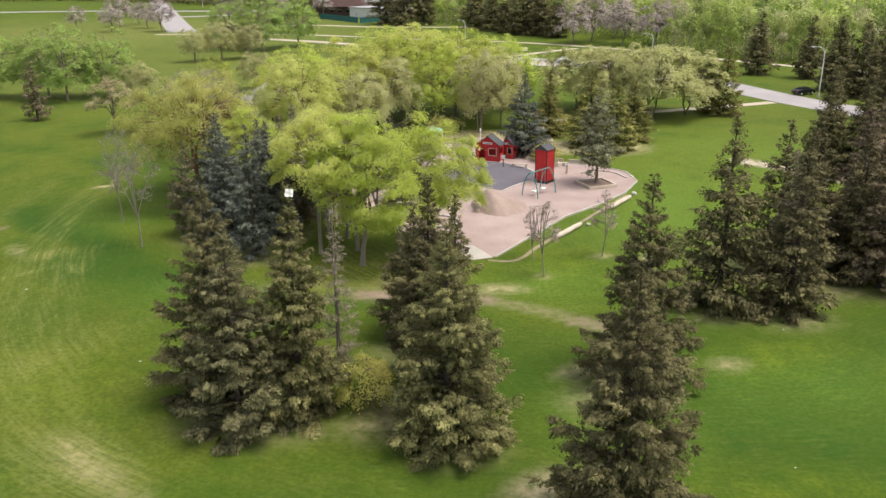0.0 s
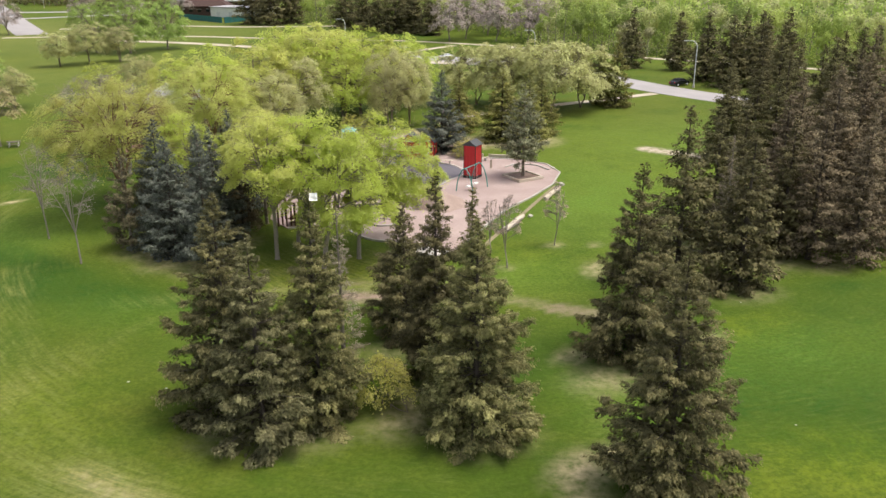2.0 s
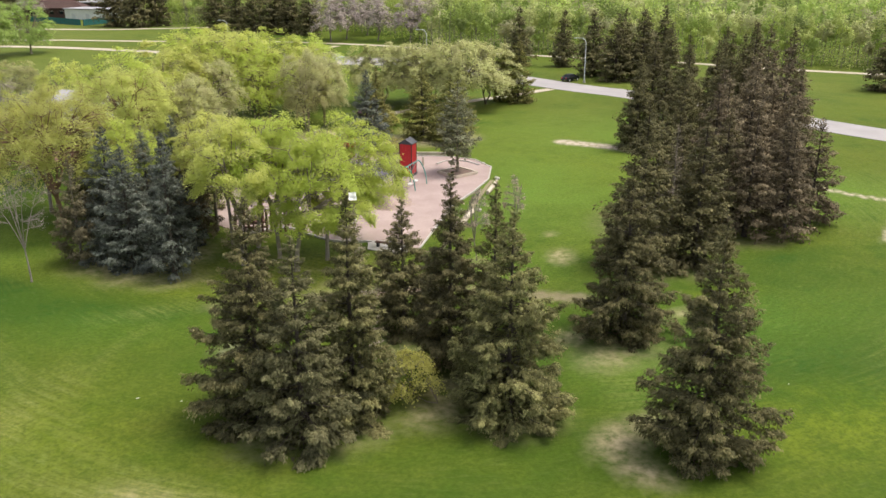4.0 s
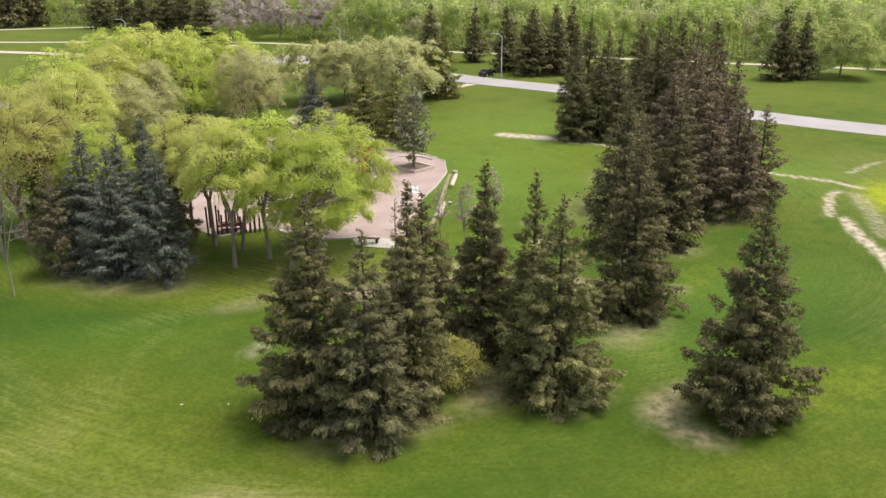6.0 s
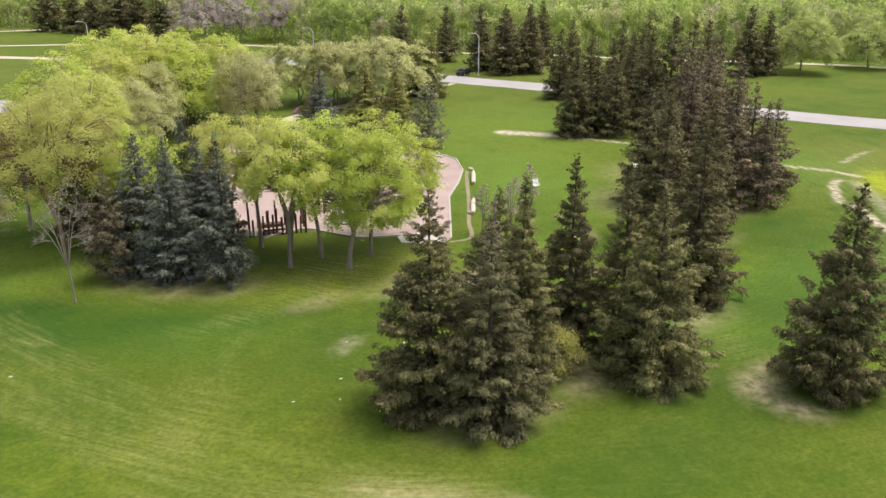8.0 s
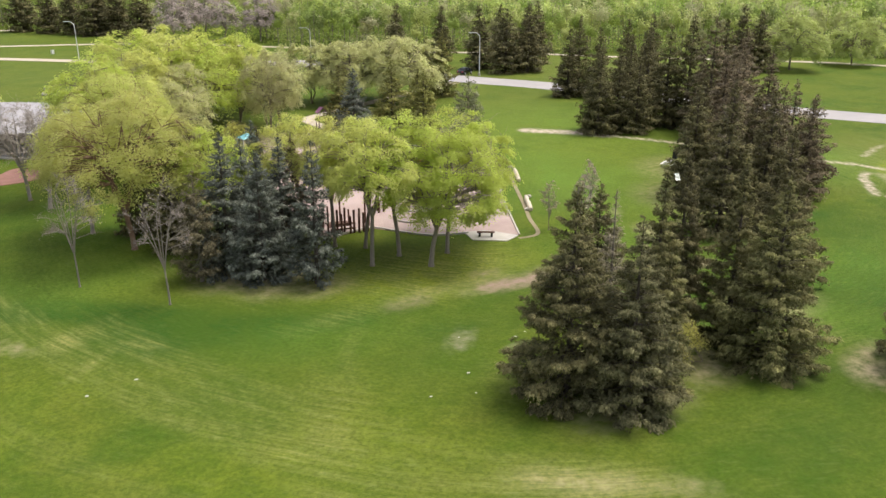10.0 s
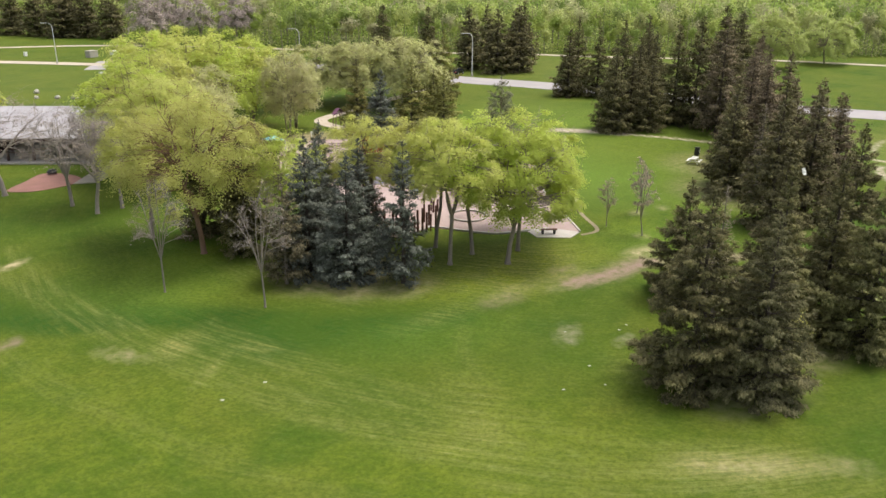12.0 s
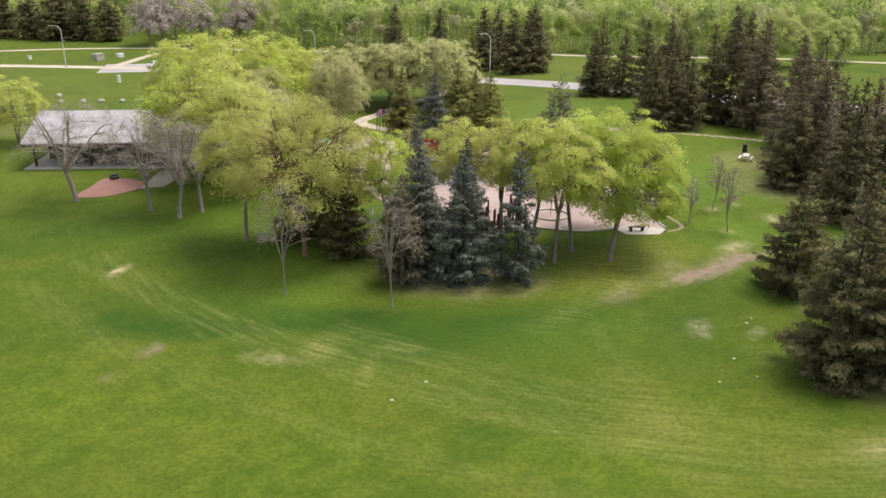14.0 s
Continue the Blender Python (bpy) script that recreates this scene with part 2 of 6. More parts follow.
def lawn_material():
    """Mown grass: green and yellowed areas, mowing tracks, fine mottling, worn soil where the ground's own map says so."""
    m, nodes, links, b = shader("mown grass", 0.9, 0.1)
    big, mid = grain(nodes, links, 0.05, 5, low=0.36, high=0.62), grain(nodes, links, 0.16, 5, low=0.4, high=0.66)
    fine, dots = grain(nodes, links, 1.3, 6, low=0.3, high=0.7), grain(nodes, links, 3.2, 6, low=0.36, high=0.66, rough=0.75)
    c = mixed(nodes, links, big, (0.037, 0.093, 0.007), (0.111, 0.147, 0.014))
    half = nodes.new("ShaderNodeMath")
    half.operation = "MULTIPLY"
    links.new(mid, half.inputs[0])
    half.inputs[1].default_value = 0.55
    c = mixed(nodes, links, half.outputs[0], c, (0.148, 0.157, 0.019))
    dry, wear, lush_shade = nodes.new("ShaderNodeAttribute"), nodes.new("ShaderNodeAttribute"), nodes.new("ShaderNodeAttribute")
    lush_shade.attribute_name = "lush_shade"
    dry.attribute_name, wear.attribute_name = "dry", "wear"

    def broken(source, noise_in, k):
        """The map's value, frayed by noise."""
        rng, mul = nodes.new("ShaderNodeMapRange"), nodes.new("ShaderNodeMath")
        links.new(noise_in, rng.inputs[0])
        rng.inputs[3].default_value, rng.inputs[4].default_value = 1 - k, 1 + k
        mul.operation, mul.use_clamp = "MULTIPLY", True
        links.new(rng.outputs[0], mul.inputs[0])
        links.new(source, mul.inputs[1])
        return mul.outputs[0]

    # streaks left by mowing, in wide arcs round the middle of the park
    geo, sep = nodes.new("ShaderNodeNewGeometry"), nodes.new("ShaderNodeSeparateXYZ")
    off, ln = nodes.new("ShaderNodeVectorMath"), nodes.new("ShaderNodeVectorMath")
    off.operation, off.inputs[1].default_value, ln.operation = "SUBTRACT", (14, 84, 0), "LENGTH"
    links.new(geo.outputs["Position"], off.inputs[0])
    links.new(off.outputs[0], ln.inputs[0])
    links.new(off.outputs[0], sep.inputs[0])
    turn, comb, ns, rg = nodes.new("ShaderNodeMath"), nodes.new("ShaderNodeCombineXYZ"), nodes.new("ShaderNodeTexNoise"), nodes.new("ShaderNodeMapRange")
    turn.operation = "ARCTAN2"
    links.new(sep.outputs[1], turn.inputs[0])
    links.new(sep.outputs[0], turn.inputs[1])
    warp, wadd = nodes.new("ShaderNodeTexNoise"), nodes.new("ShaderNodeMath")
    warp.inputs["Scale"].default_value, warp.inputs["Detail"].default_value = 0.04, 1
    links.new(geo.outputs["Position"], warp.inputs["Vector"])
    wadd.operation, wadd.inputs[1].default_value = "MULTIPLY_ADD", 4.0
    links.new(warp.outputs[0], wadd.inputs[0])
    links.new(ln.outputs["Value"], wadd.inputs[2])
    links.new(wadd.outputs[0], comb.inputs[0])
    links.new(turn.outputs[0], comb.inputs[1])
    scl = nodes.new("ShaderNodeVectorMath")
    scl.operation, scl.inputs[1].default_value = "MULTIPLY", (0.8, 5.0, 1)
    links.new(comb.outputs[0], scl.inputs[0])
    ns.inputs["Scale"].default_value, ns.inputs["Detail"].default_value, ns.inputs["Roughness"].default_value = 1.0, 8, 0.72
    links.new(scl.outputs[0], ns.inputs["Vector"])
    links.new(ns.outputs[0], rg.inputs[0])
    rg.inputs[1].default_value, rg.inputs[2].default_value, rg.inputs[4].default_value = 0.42, 0.75, 0.24
    c = mixed(nodes, links, rg.outputs[0], c, (0.158, 0.166, 0.028))
    rg2 = nodes.new("ShaderNodeMapRange")
    links.new(ns.outputs[0], rg2.inputs[0])
    rg2.inputs[1].default_value, rg2.inputs[2].default_value, rg2.inputs[4].default_value = 0.48, 0.22, 0.34
    c = mixed(nodes, links, rg2.outputs[0], c, (0.049, 0.095, 0.009))
    c = mixed(nodes, links, broken(lush_shade.outputs["Fac"], mid, 0.4), c, (0.028, 0.083, 0.010))
    mot = nodes.new("ShaderNodeMath")
    mot.operation = "MULTIPLY"
    links.new(fine, mot.inputs[0])
    mot.inputs[1].default_value = 0.4
    c = mixed(nodes, links, mot.outputs[0], c, (0.054, 0.101, 0.009))
    scl2, ns2, rg3 = nodes.new("ShaderNodeVectorMath"), nodes.new("ShaderNodeTexNoise"), nodes.new("ShaderNodeMapRange")
    scl2.operation, scl2.inputs[1].default_value = "MULTIPLY", (2.6, 6.0, 1)
    links.new(comb.outputs[0], scl2.inputs[0])
    links.new(scl2.outputs[0], ns2.inputs["Vector"])
    ns2.inputs["Scale"].default_value, ns2.inputs["Detail"].default_value, ns2.inputs["Roughness"].default_value = 1.0, 6, 0.7
    links.new(ns2.outputs[0], rg3.inputs[0])
    rg3.inputs[1].default_value, rg3.inputs[2].default_value = 0.42, 0.7
    thin = nodes.new("ShaderNodeMath")
    thin.operation = "MULTIPLY"
    links.new(rg3.outputs[0], thin.inputs[0])
    links.new(mid, thin.inputs[1])
    soft = nodes.new("ShaderNodeMath")
    soft.operation = "MULTIPLY"
    links.new(thin.outputs[0], soft.inputs[0])
    links.new(fine, soft.inputs[1])
    c = mixed(nodes, links, soft.outputs[0], c, (0.138, 0.159, 0.026))
    scl3, ns3, rg4, hay = nodes.new("ShaderNodeVectorMath"), nodes.new("ShaderNodeTexNoise"), nodes.new("ShaderNodeMapRange"), nodes.new("ShaderNodeMath")
    scl3.operation, scl3.inputs[1].default_value = "MULTIPLY", (3.0, 34.0, 1)
    links.new(comb.outputs[0], scl3.inputs[0])
    links.new(scl3.outputs[0], ns3.inputs["Vector"])
    ns3.inputs["Scale"].default_value, ns3.inputs["Detail"].default_value, ns3.inputs["Roughness"].default_value = 1.0, 5, 0.65
    links.new(ns3.outputs[0], rg4.inputs[0])
    rg4.inputs[1].default_value, rg4.inputs[2].default_value, rg4.inputs[4].default_value = 0.54, 0.72, 0.62
    hay.operation, hay.use_clamp = "MULTIPLY_ADD", True
    links.new(dry.outputs["Fac"], hay.inputs[0])
    hay.inputs[1].default_value, hay.inputs[2].default_value = 0.6, 0.16
    fleck = nodes.new("ShaderNodeMath")
    fleck.operation = "MULTIPLY"
    links.new(hay.outputs[0], fleck.inputs[0])
    links.new(rg4.outputs[0], fleck.inputs[1])
    c = mixed(nodes, links, broken(dry.outputs["Fac"], rg3.outputs[0], 0.75), c, (0.27, 0.265, 0.085))
    tufts, tm = grain(nodes, links, 0.55, 6, low=0.42, high=0.7, rough=0.7), nodes.new("ShaderNodeMath")
    tm.operation = "MULTIPLY"
    links.new(tufts, tm.inputs[0])
    tm.inputs[1].default_value = 0.5
    damp, tm2 = nodes.new("ShaderNodeMath"), nodes.new("ShaderNodeMath")
    damp.operation, damp.use_clamp = "MULTIPLY_ADD", True
    links.new(lush_shade.outputs["Fac"], damp.inputs[0])
    damp.inputs[1].default_value, damp.inputs[2].default_value = -0.85, 1.0
    tm2.operation = "MULTIPLY"
    links.new(tm.outputs[0], tm2.inputs[0])
    links.new(damp.outputs[0], tm2.inputs[1])
    c = mixed(nodes, links, tm2.outputs[0], c, (0.149, 0.186, 0.025))
    fresh = nodes.new("ShaderNodeAttribute")
    fresh.attribute_name = "fresh"
    c = mixed(nodes, links, broken(fresh.outputs["Fac"], tufts, 0.5), c, (0.36, 0.40, 0.02))
    vivid = nodes.new("ShaderNodeAttribute")
    vivid.attribute_name = "vivid"
    c = mixed(nodes, links, broken(vivid.outputs["Fac"], mid, 0.35), c, (0.138, 0.230, 0.030))
    s = nodes.new("ShaderNodeMath")
    s.operation = "MULTIPLY"
    links.new(dots, s.inputs[0])
    s.inputs[1].default_value = 0.62
    c = mixed(nodes, links, s.outputs[0], c, (0.034, 0.062, 0.005))
    c = mixed(nodes, links, broken(wear.outputs["Fac"], fine, 0.9), c, (0.43, 0.36, 0.215))
    earth = nodes.new("ShaderNodeAttribute")
    earth.attribute_name = "earth"
    c = mixed(nodes, links, broken(earth.outputs["Fac"], fine, 0.6), c, (0.27, 0.195, 0.155))
    chalk = nodes.new("ShaderNodeAttribute")
    chalk.attribute_name = "chalk"
    c = mixed(nodes, links, broken(chalk.outputs["Fac"], fine, 1.0), c, (0.48, 0.40, 0.32))
    c = mixed(nodes, links, fleck.outputs[0], c, (0.3, 0.32, 0.12))
    links.new(c, b.inputs["Base Color"])
    relief(nodes, links, b, dots, 0.5, 0.06)
    return m


LAWN = lawn_material()


# ---- mesh helpers ----
class Soup:
    """Vertices and faces of three or four corners that gather into one mesh."""

    def __init__(self, corners=4):
        self.v, self.f, self.n, self.k = [], [], 0, corners

    def add(self, v, f):
        self.v.append(np.asarray(v, float).reshape(-1, 3))
        self.f.append(np.asarray(f, int).reshape(-1, self.k) + self.n)
        self.n += len(self.v[-1])

    def mesh(self, name, material, smooth=False):
        v, f = np.concatenate(self.v), np.concatenate(self.f)
        me = bpy.data.meshes.new(name)
        me.vertices.add(len(v))
        me.vertices.foreach_set("co", v.astype(np.float32).ravel())
        me.loops.add(f.size)
        me.loops.foreach_set("vertex_index", f.astype(np.int32).ravel())
        me.polygons.add(len(f))
        me.polygons.foreach_set("loop_start", np.arange(0, f.size, self.k, dtype=np.int32))
        me.polygons.foreach_set("use_smooth", np.full(len(f), smooth))
        me.update(calc_edges=True)
        me.materials.append(material)
        return me


def unit(a):
    a = np.asarray(a, float)
    return a / np.maximum(np.linalg.norm(a, axis=-1, keepdims=True), 1e-9)


def tube(soup, pts, radii, sides=5):
    """A tapered round bar along points."""
    pts, radii = np.asarray(pts, float), np.asarray(radii, float)
    d = unit(np.gradient(pts, axis=0))
    ref = np.where(np.abs(d[:, 2:3]) > 0.9, np.array([[1.0, 0, 0]]), np.array([[0, 0, 1.0]]))
    a = unit(np.cross(d, ref))
    c = np.cross(d, a)
    ang = np.arange(sides) * 2 * np.pi / sides
    ring = pts[:, None] + radii[:, None, None] * (a[:, None] * np.cos(ang)[None, :, None] + c[:, None] * np.sin(ang)[None, :, None])
    n = len(pts)
    i, j = np.meshgrid(np.arange(n - 1), np.arange(sides), indexing="ij")
    k = (j + 1) % sides
    f = np.stack([i * sides + j, i * sides + k, (i + 1) * sides + k, (i + 1) * sides + j], -1)
    soup.add(ring.reshape(-1, 3), f.reshape(-1, 4))


def kites(soup, p, d, length, width, rng, fold=0.12, face=None):
    """Many leaf-shaped faces from the points p along the ways d."""
    p, d = np.asarray(p, float), unit(d)
    n = len(p)
    nrm = unit(rng.normal(size=(n, 3)) * 0.7 + np.array([0, 0, 0.9])) if face is None else unit(face)
    d = unit(d - 0.85 * np.sum(d * nrm, 1, keepdims=True) * nrm)
    s = unit(np.cross(d, nrm))
    up = np.cross(s, d)
    length, width = np.broadcast_to(length, n)[:, None], np.broadcast_to(width, n)[:, None]
    low = p + d * length * 0.12
    v = np.stack([low - s * width, p + d * length - up * length * fold, low + s * width], 1)
    soup.add(v.reshape(-1, 3), np.arange(3 * n).reshape(n, 3))


def part(name, bm, material, parent, label=""):
    """Links a bmesh or a mesh as one object under a thing or a part."""
    if isinstance(bm, bpy.types.Mesh):
        me = bm
    else:
        me = bpy.data.meshes.new(name)
        bm.to_mesh(me)
        bm.free()
        me.materials.append(material)
    ob = new(name, me)
    ob.parent = parent
    if label:
        ob["label"] = label
    return ob


def thing(name, m, label, category, group="", kind=""):
    ob = new(name)
    ob.empty_display_size = 0.3
    ob.matrix_world = m
    return tagged(ob, label, category, group, kind)


def box(size, at=(0, 0, 0), bevel=0.0, turn=0.0, bm=None, tilt=0.0):
    """A block with its middle at 'at', bevelled; joins bm where it is given."""
    bm = bm or bmesh.new()
    m = pose(*at, tilt, 0, turn) @ Matrix.Diagonal((*size, 1))
    r = bmesh.ops.create_cube(bm, size=1, matrix=m)
    if bevel:
        edges = list({e for v in r["verts"] for e in v.link_edges})
        bmesh.ops.bevel(bm, geom=edges, offset=bevel, segments=2, affect="EDGES")
    return bm


def rod(a, b, radius, sides=8, bm=None, end=None):
    """A round bar from a to b."""
    bm = bm or bmesh.new()
    a, b = Vector(a), Vector(b)
    m = Matrix.Translation((a + b) / 2) @ (b - a).to_track_quat("Z", "Y").to_matrix().to_4x4()
    bmesh.ops.create_cone(bm, cap_ends=True, segments=sides, radius1=radius, radius2=radius if end is None else end, depth=(b - a).length, matrix=m)
    return bm


def bent(pts, radius, sides=8, bm=None, material=None, name="bar"):
    """A mesh of a bent bar through points."""
    s = Soup()
    tube(s, pts, np.full(len(pts), radius), sides)
    return s.mesh(name, material, True)


def slab(points, low, high, bm=None):
    """A flat plate with the outline of the points."""
    bm = bm or bmesh.new()
    face = bm.faces.new([bm.verts.new((x, y, low)) for x, y in points])
    bmesh.ops.recalc_face_normals(bm, faces=[face])
    if face.normal.z < 0:
        face.normal_flip()
    r = bmesh.ops.extrude_face_region(bm, geom=[face])
    bmesh.ops.translate(bm, vec=(0, 0, high - low), verts=[g for g in r["geom"] if isinstance(g, bmesh.types.BMVert)])
    bmesh.ops.recalc_face_normals(bm, faces=bm.faces)
    return bm


def smoothed(points, steps=6, closed=False):
    """A Catmull-Rom line through points of the plan."""
    p = [Vector((*q, 0)) for q in points]
    n, out = len(p), []
    for i in range(n if closed else n - 1):
        a, b, c, d = (p[k % n] if closed else p[min(max(k, 0), n - 1)] for k in (i - 1, i, i + 1, i + 2))
        for s in range(steps):
            t = s / steps
            out.append(0.5 * (2 * b + (c - a) * t + (2 * a - 5 * b + 4 * c - d) * t * t + (3 * b - a - 3 * c + d) * t ** 3))
    if not closed:
        out.append(p[-1])
    return [(v.x, v.y) for v in out]


def strip(name, line, width, low, high, material, label, category, kind="structure", closed=False):
    """A band along a line of the plan, with thickness: road, path or kerb."""
    p = np.array([(*q, 0) for q in line], float)
    d = unit(np.roll(p, -1, 0) - np.roll(p, 1, 0)) if closed else unit(np.gradient(p, axis=0))
    s = np.stack([-d[:, 1], d[:, 0], 0 * d[:, 0]], 1) * (np.broadcast_to(width, len(p))[:, None] / 2)
    rows = [p + s + (0, 0, low), p + s + (0, 0, high), p - s + (0, 0, high), p - s + (0, 0, low)]
    v = np.stack(rows, 1)
    n = len(p)
    soup, faces = Soup(), []
    for i in range(n if closed else n - 1):
        a, b = i * 4, ((i + 1) % n) * 4
        for k in range(3):
            faces.append((a + k, b + k, b + k + 1, a + k + 1))
    soup.add(v.reshape(-1, 3), faces)
    ob = new(name, soup.mesh(name, material))
    return tagged(ob, label, category, kind=kind)


# ---- ground ----
def axis(inner_low, inner_high, step, far, growth=1.22):
    a = list(np.arange(inner_low, inner_high + step / 2, step))
    d, lo, hi = step, a[0], a[-1]
    low, high = [], []
    while lo > -far:
        d *= growth
        lo -= d
        low.append(lo)
    d = step
    while hi < far:
        d *= growth
        hi += d
        high.append(hi)
    return np.array(low[::-1] + a + high)


def near(px, py, line, width):
    """1 on a line of the plan, falling to 0 at its width."""
    best = np.full(px.shape, 1e9)
    for (ax, ay), (bx, by) in zip(line[:-1], line[1:]):
        ux, uy = bx - ax, by - ay
        t = np.clip(((px - ax) * ux + (py - ay) * uy) / max(ux * ux + uy * uy, 1e-6), 0, 1)
        best = np.minimum(best, np.hypot(px - ax - t * ux, py - ay - t * uy))
    return np.clip(1 - best / width, 0, 1)


def spot(px, py, x, y, rx, ry=None, turn=0.0):
    ry = ry or rx
    c, s = math.cos(radians(turn)), math.sin(radians(turn))
    u, v = (px - x) * c + (py - y) * s, (py - y) * c - (px - x) * s
    return np.clip(1.15 - np.sqrt((u / rx) ** 2 + (v / ry) ** 2), 0, 1)


# bare or yellowed places of the lawn: middle, radii, turn, strength
BARE = [(13.8, 68.6, 0.9, 0.7, 0, 0.5), (17.5, 68.0, 0.8, 0.6, 0, 0.42), (8.0, 63.7, 0.8, 0.6, 0, 0.4), (-19.2, 36.8, 3.6, 0.7, -42, 0.38), (-15.5, 33.6, 2.0, 0.6, -45, 0.3), (4.6, 34.2, 2.0, 1.5, 40, 0.72), (6.6, 35.4, 2.2, 0.9, 10, 0.5), (4.2, 31.4, 1.9, 1.1, -60, 0.62), (8.9, 47.0, 2.0, 1.1, 20, 0.55), (18.3, 47.7, 1.4, 0.9, 0, 0.4), (15.5, 62.0, 2.0, 1.2, 60, 0.55)]
BARE_BACK = [(-0.5, 59.6, 4.0, 1.3, 10, 0.2), (-6.0, 61.5, 3.0, 1.0, -20, 0.16), (-12.0, 61.9, 3.2, 0.9, 0, 0.2),
             (-41.0, 94.0, 1.2, 0.5, 30, 1.0), (-40.2, 71.2, 1.9, 0.6, -60, 0.4), (29.0, 62.5, 3.0, 1.6, 20, 0.6), (4.2, 60.9, 2.2, 1.0, 0, 0.6)]
# wide yellowed stretches; the two farthest also paint distance haze into the grass
DRY_AND_HAZE = [(-120, 330, 130, 110, 0, 0.8), (-60, 220, 80, 90, 0, 0.45), (48, 112, 55, 45, 0, 0.2), (22, 84, 14, 18, 0, 0.15), (105, 150, 60, 50, 0, 0.35), (66, 62, 22, 16, 0, 0.5), (34, 34, 10, 8, 0, 0.35)]
DRY = [(-36.8, 70.0, 1.9, 2.4, -40, 1.1), (-36.4, 65.2, 2.9, 0.7, 40, 0.9), (-32.8, 66.4, 2.6, 0.9, -50, 0.8), (-19.5, 37.0, 6.0, 2.2, -40, 1.3), (-30.0, 47.5, 5.0, 1.5, -50, 0.8), (-28.0, 48.0, 9.0, 3.0, 60, 0.45), (-19.5, 62.0, 5.0, 1.6, 0, 0.4), (-15.0, 46.0, 2.0, 4.0, 0, 0.4),
       (-23.5, 80.0, 6.0, 4.0, 0, 0.5), (-18.0, 68.0, 8.0, 2.5, -20, 0.4), (-8.5, 66.0, 10.0, 6.0, -10, 0.85), (-3.5, 66.0, 5.0, 5.0, 0, 0.7), (8.5, 40.0, 2.0, 6.0, -20, 0.4), (52.0, 50.0, 7.0, 4.0, 40, 0.5)]
TRACKS = [([(-40.5, 99), (-39.5, 82.6), (-36.7, 70.6), (-34.6, 61), (-31.4, 52.6), (-27.3, 44), (-22, 36), (-16, 29)], 1.1, 0.85), ([(-43, 99), (-41.3, 82.6), (-38.6, 70.6), (-36.4, 61), (-33.2, 52.6), (-29.1, 44), (-24, 35), (-18, 28)], 1.1, 0.75),
          ([(-35, 71.5), (-32, 60.5), (-29.4, 52), (-25, 42.5), (-20, 35.9), (-14, 30)], 1.0, 0.7), ([(-33.3, 72), (-30.3, 61), (-27.6, 53), (-23.2, 43.5), (-18.2, 37)], 1.0, 0.6),
          ([(-19.2, 59.7), (-21.6, 57), (-23, 54.5), (-24.6, 51), (-24.4, 47)], 0.9, 0.5), ([(-48, 96), (-47, 80), (-44, 66), (-40, 54), (-34, 42)], 1.4, 0.45)]
WORN = [([(-9.0, 60.3), (-6.6, 59.8), (-2.9, 59.0), (1.5, 59.1), (3.8, 58.2), (7.1, 56.5), (10.4, 53.9), (12.3, 53.1)], 1.0, 0.18), ([(-7.0, 59.8), (-4.6, 59.6)], 0.9, 0.25)]
# pale trodden gravel: line, width, strength
CHALK = [([(39, 104.6), (41.5, 101.6), (44.0, 98.5), (46.3, 94.0), (48.5, 89.5), (50.3, 85.0), (53, 77), (55.4, 69.6), (56.5, 67.2), (58.0, 64.7), (58.9, 60.1)], 0.6, 0.85), ([(55.2, 60.6), (52.5, 59.6), (50.4, 58.0), (46.3, 54.9)], 0.6, 0.75), ([(46.8, 53.4), (44.0, 50.2), (42.1, 47.4), (39.9, 44.2), (36, 40)], 0.85, 0.8),
         ([(55.8, 58.7), (52.0, 54.4), (48.8, 51.1), (45.6, 48.2)], 1.3, 0.28), ([(63.5, 65.2), (69.3, 66.7), (72.8, 66.7)], 0.5, 0.45), ([(38.6, 105), (41, 102.2), (43.6, 99.2), (45.5, 95.5)], 1.9, 0.95), ([(-15.0, 53.2), (-14.3, 53.9), (-13.5, 54.2)], 1.0, 0.2), ([(-12.9, 50.4), (-11.2, 50.6)], 0.5, 0.22)]
xs, ys = axis(-72, 66, 0.75, 3000), axis(22, 128, 0.75, 3000)
gx, gy = np.meshgrid(xs, ys)
wear, dry, lush_shade, chalk, fresh, earth, vivid = (np.zeros(gx.shape) for _ in range(7))
# brighter, yellower grass
for x, y, rx, ry, turn, k in [(58.5, 56.5, 8, 3.6, 38, 1.5), (17, 31.5, 9, 5, 0, 0.22), (21.5, 48.5, 6, 3, 20, 0.2), (-53, 74, 14, 9, -40, 0.12), (-33, 47, 10, 5, -45, 0.12), (-26, 46, 7, 4, -50, 0.1), (36, 98, 22, 30, 0, 0.13), (-46, 62, 12, 8, -40, 0.1), (10, 66, 4, 5, 0, 0.15), (-8, 65.5, 12, 5.5, 0, 0.3)]:
    fresh = np.maximum(fresh, k * spot(gx, gy, x, y, rx, ry, turn))
# brighter, vivid spring green
for x, y, rx, ry, turn, k in [(24, 84, 16, 26, 0, 0.75), (46, 104, 30, 26, 0, 0.55), (54, 70, 14, 13, 0, 0.7), (9, 62, 8, 6, 0, 0.6), (-33, 82, 9, 7, -50, 0.5), (24, 44, 13, 6, 0, 0.4), (10, 41, 5, 7, 0, 0.5), (-22, 60, 8, 4, -20, 0.3)]:
    vivid = np.maximum(vivid, k * spot(gx, gy, x, y, rx, ry, turn))
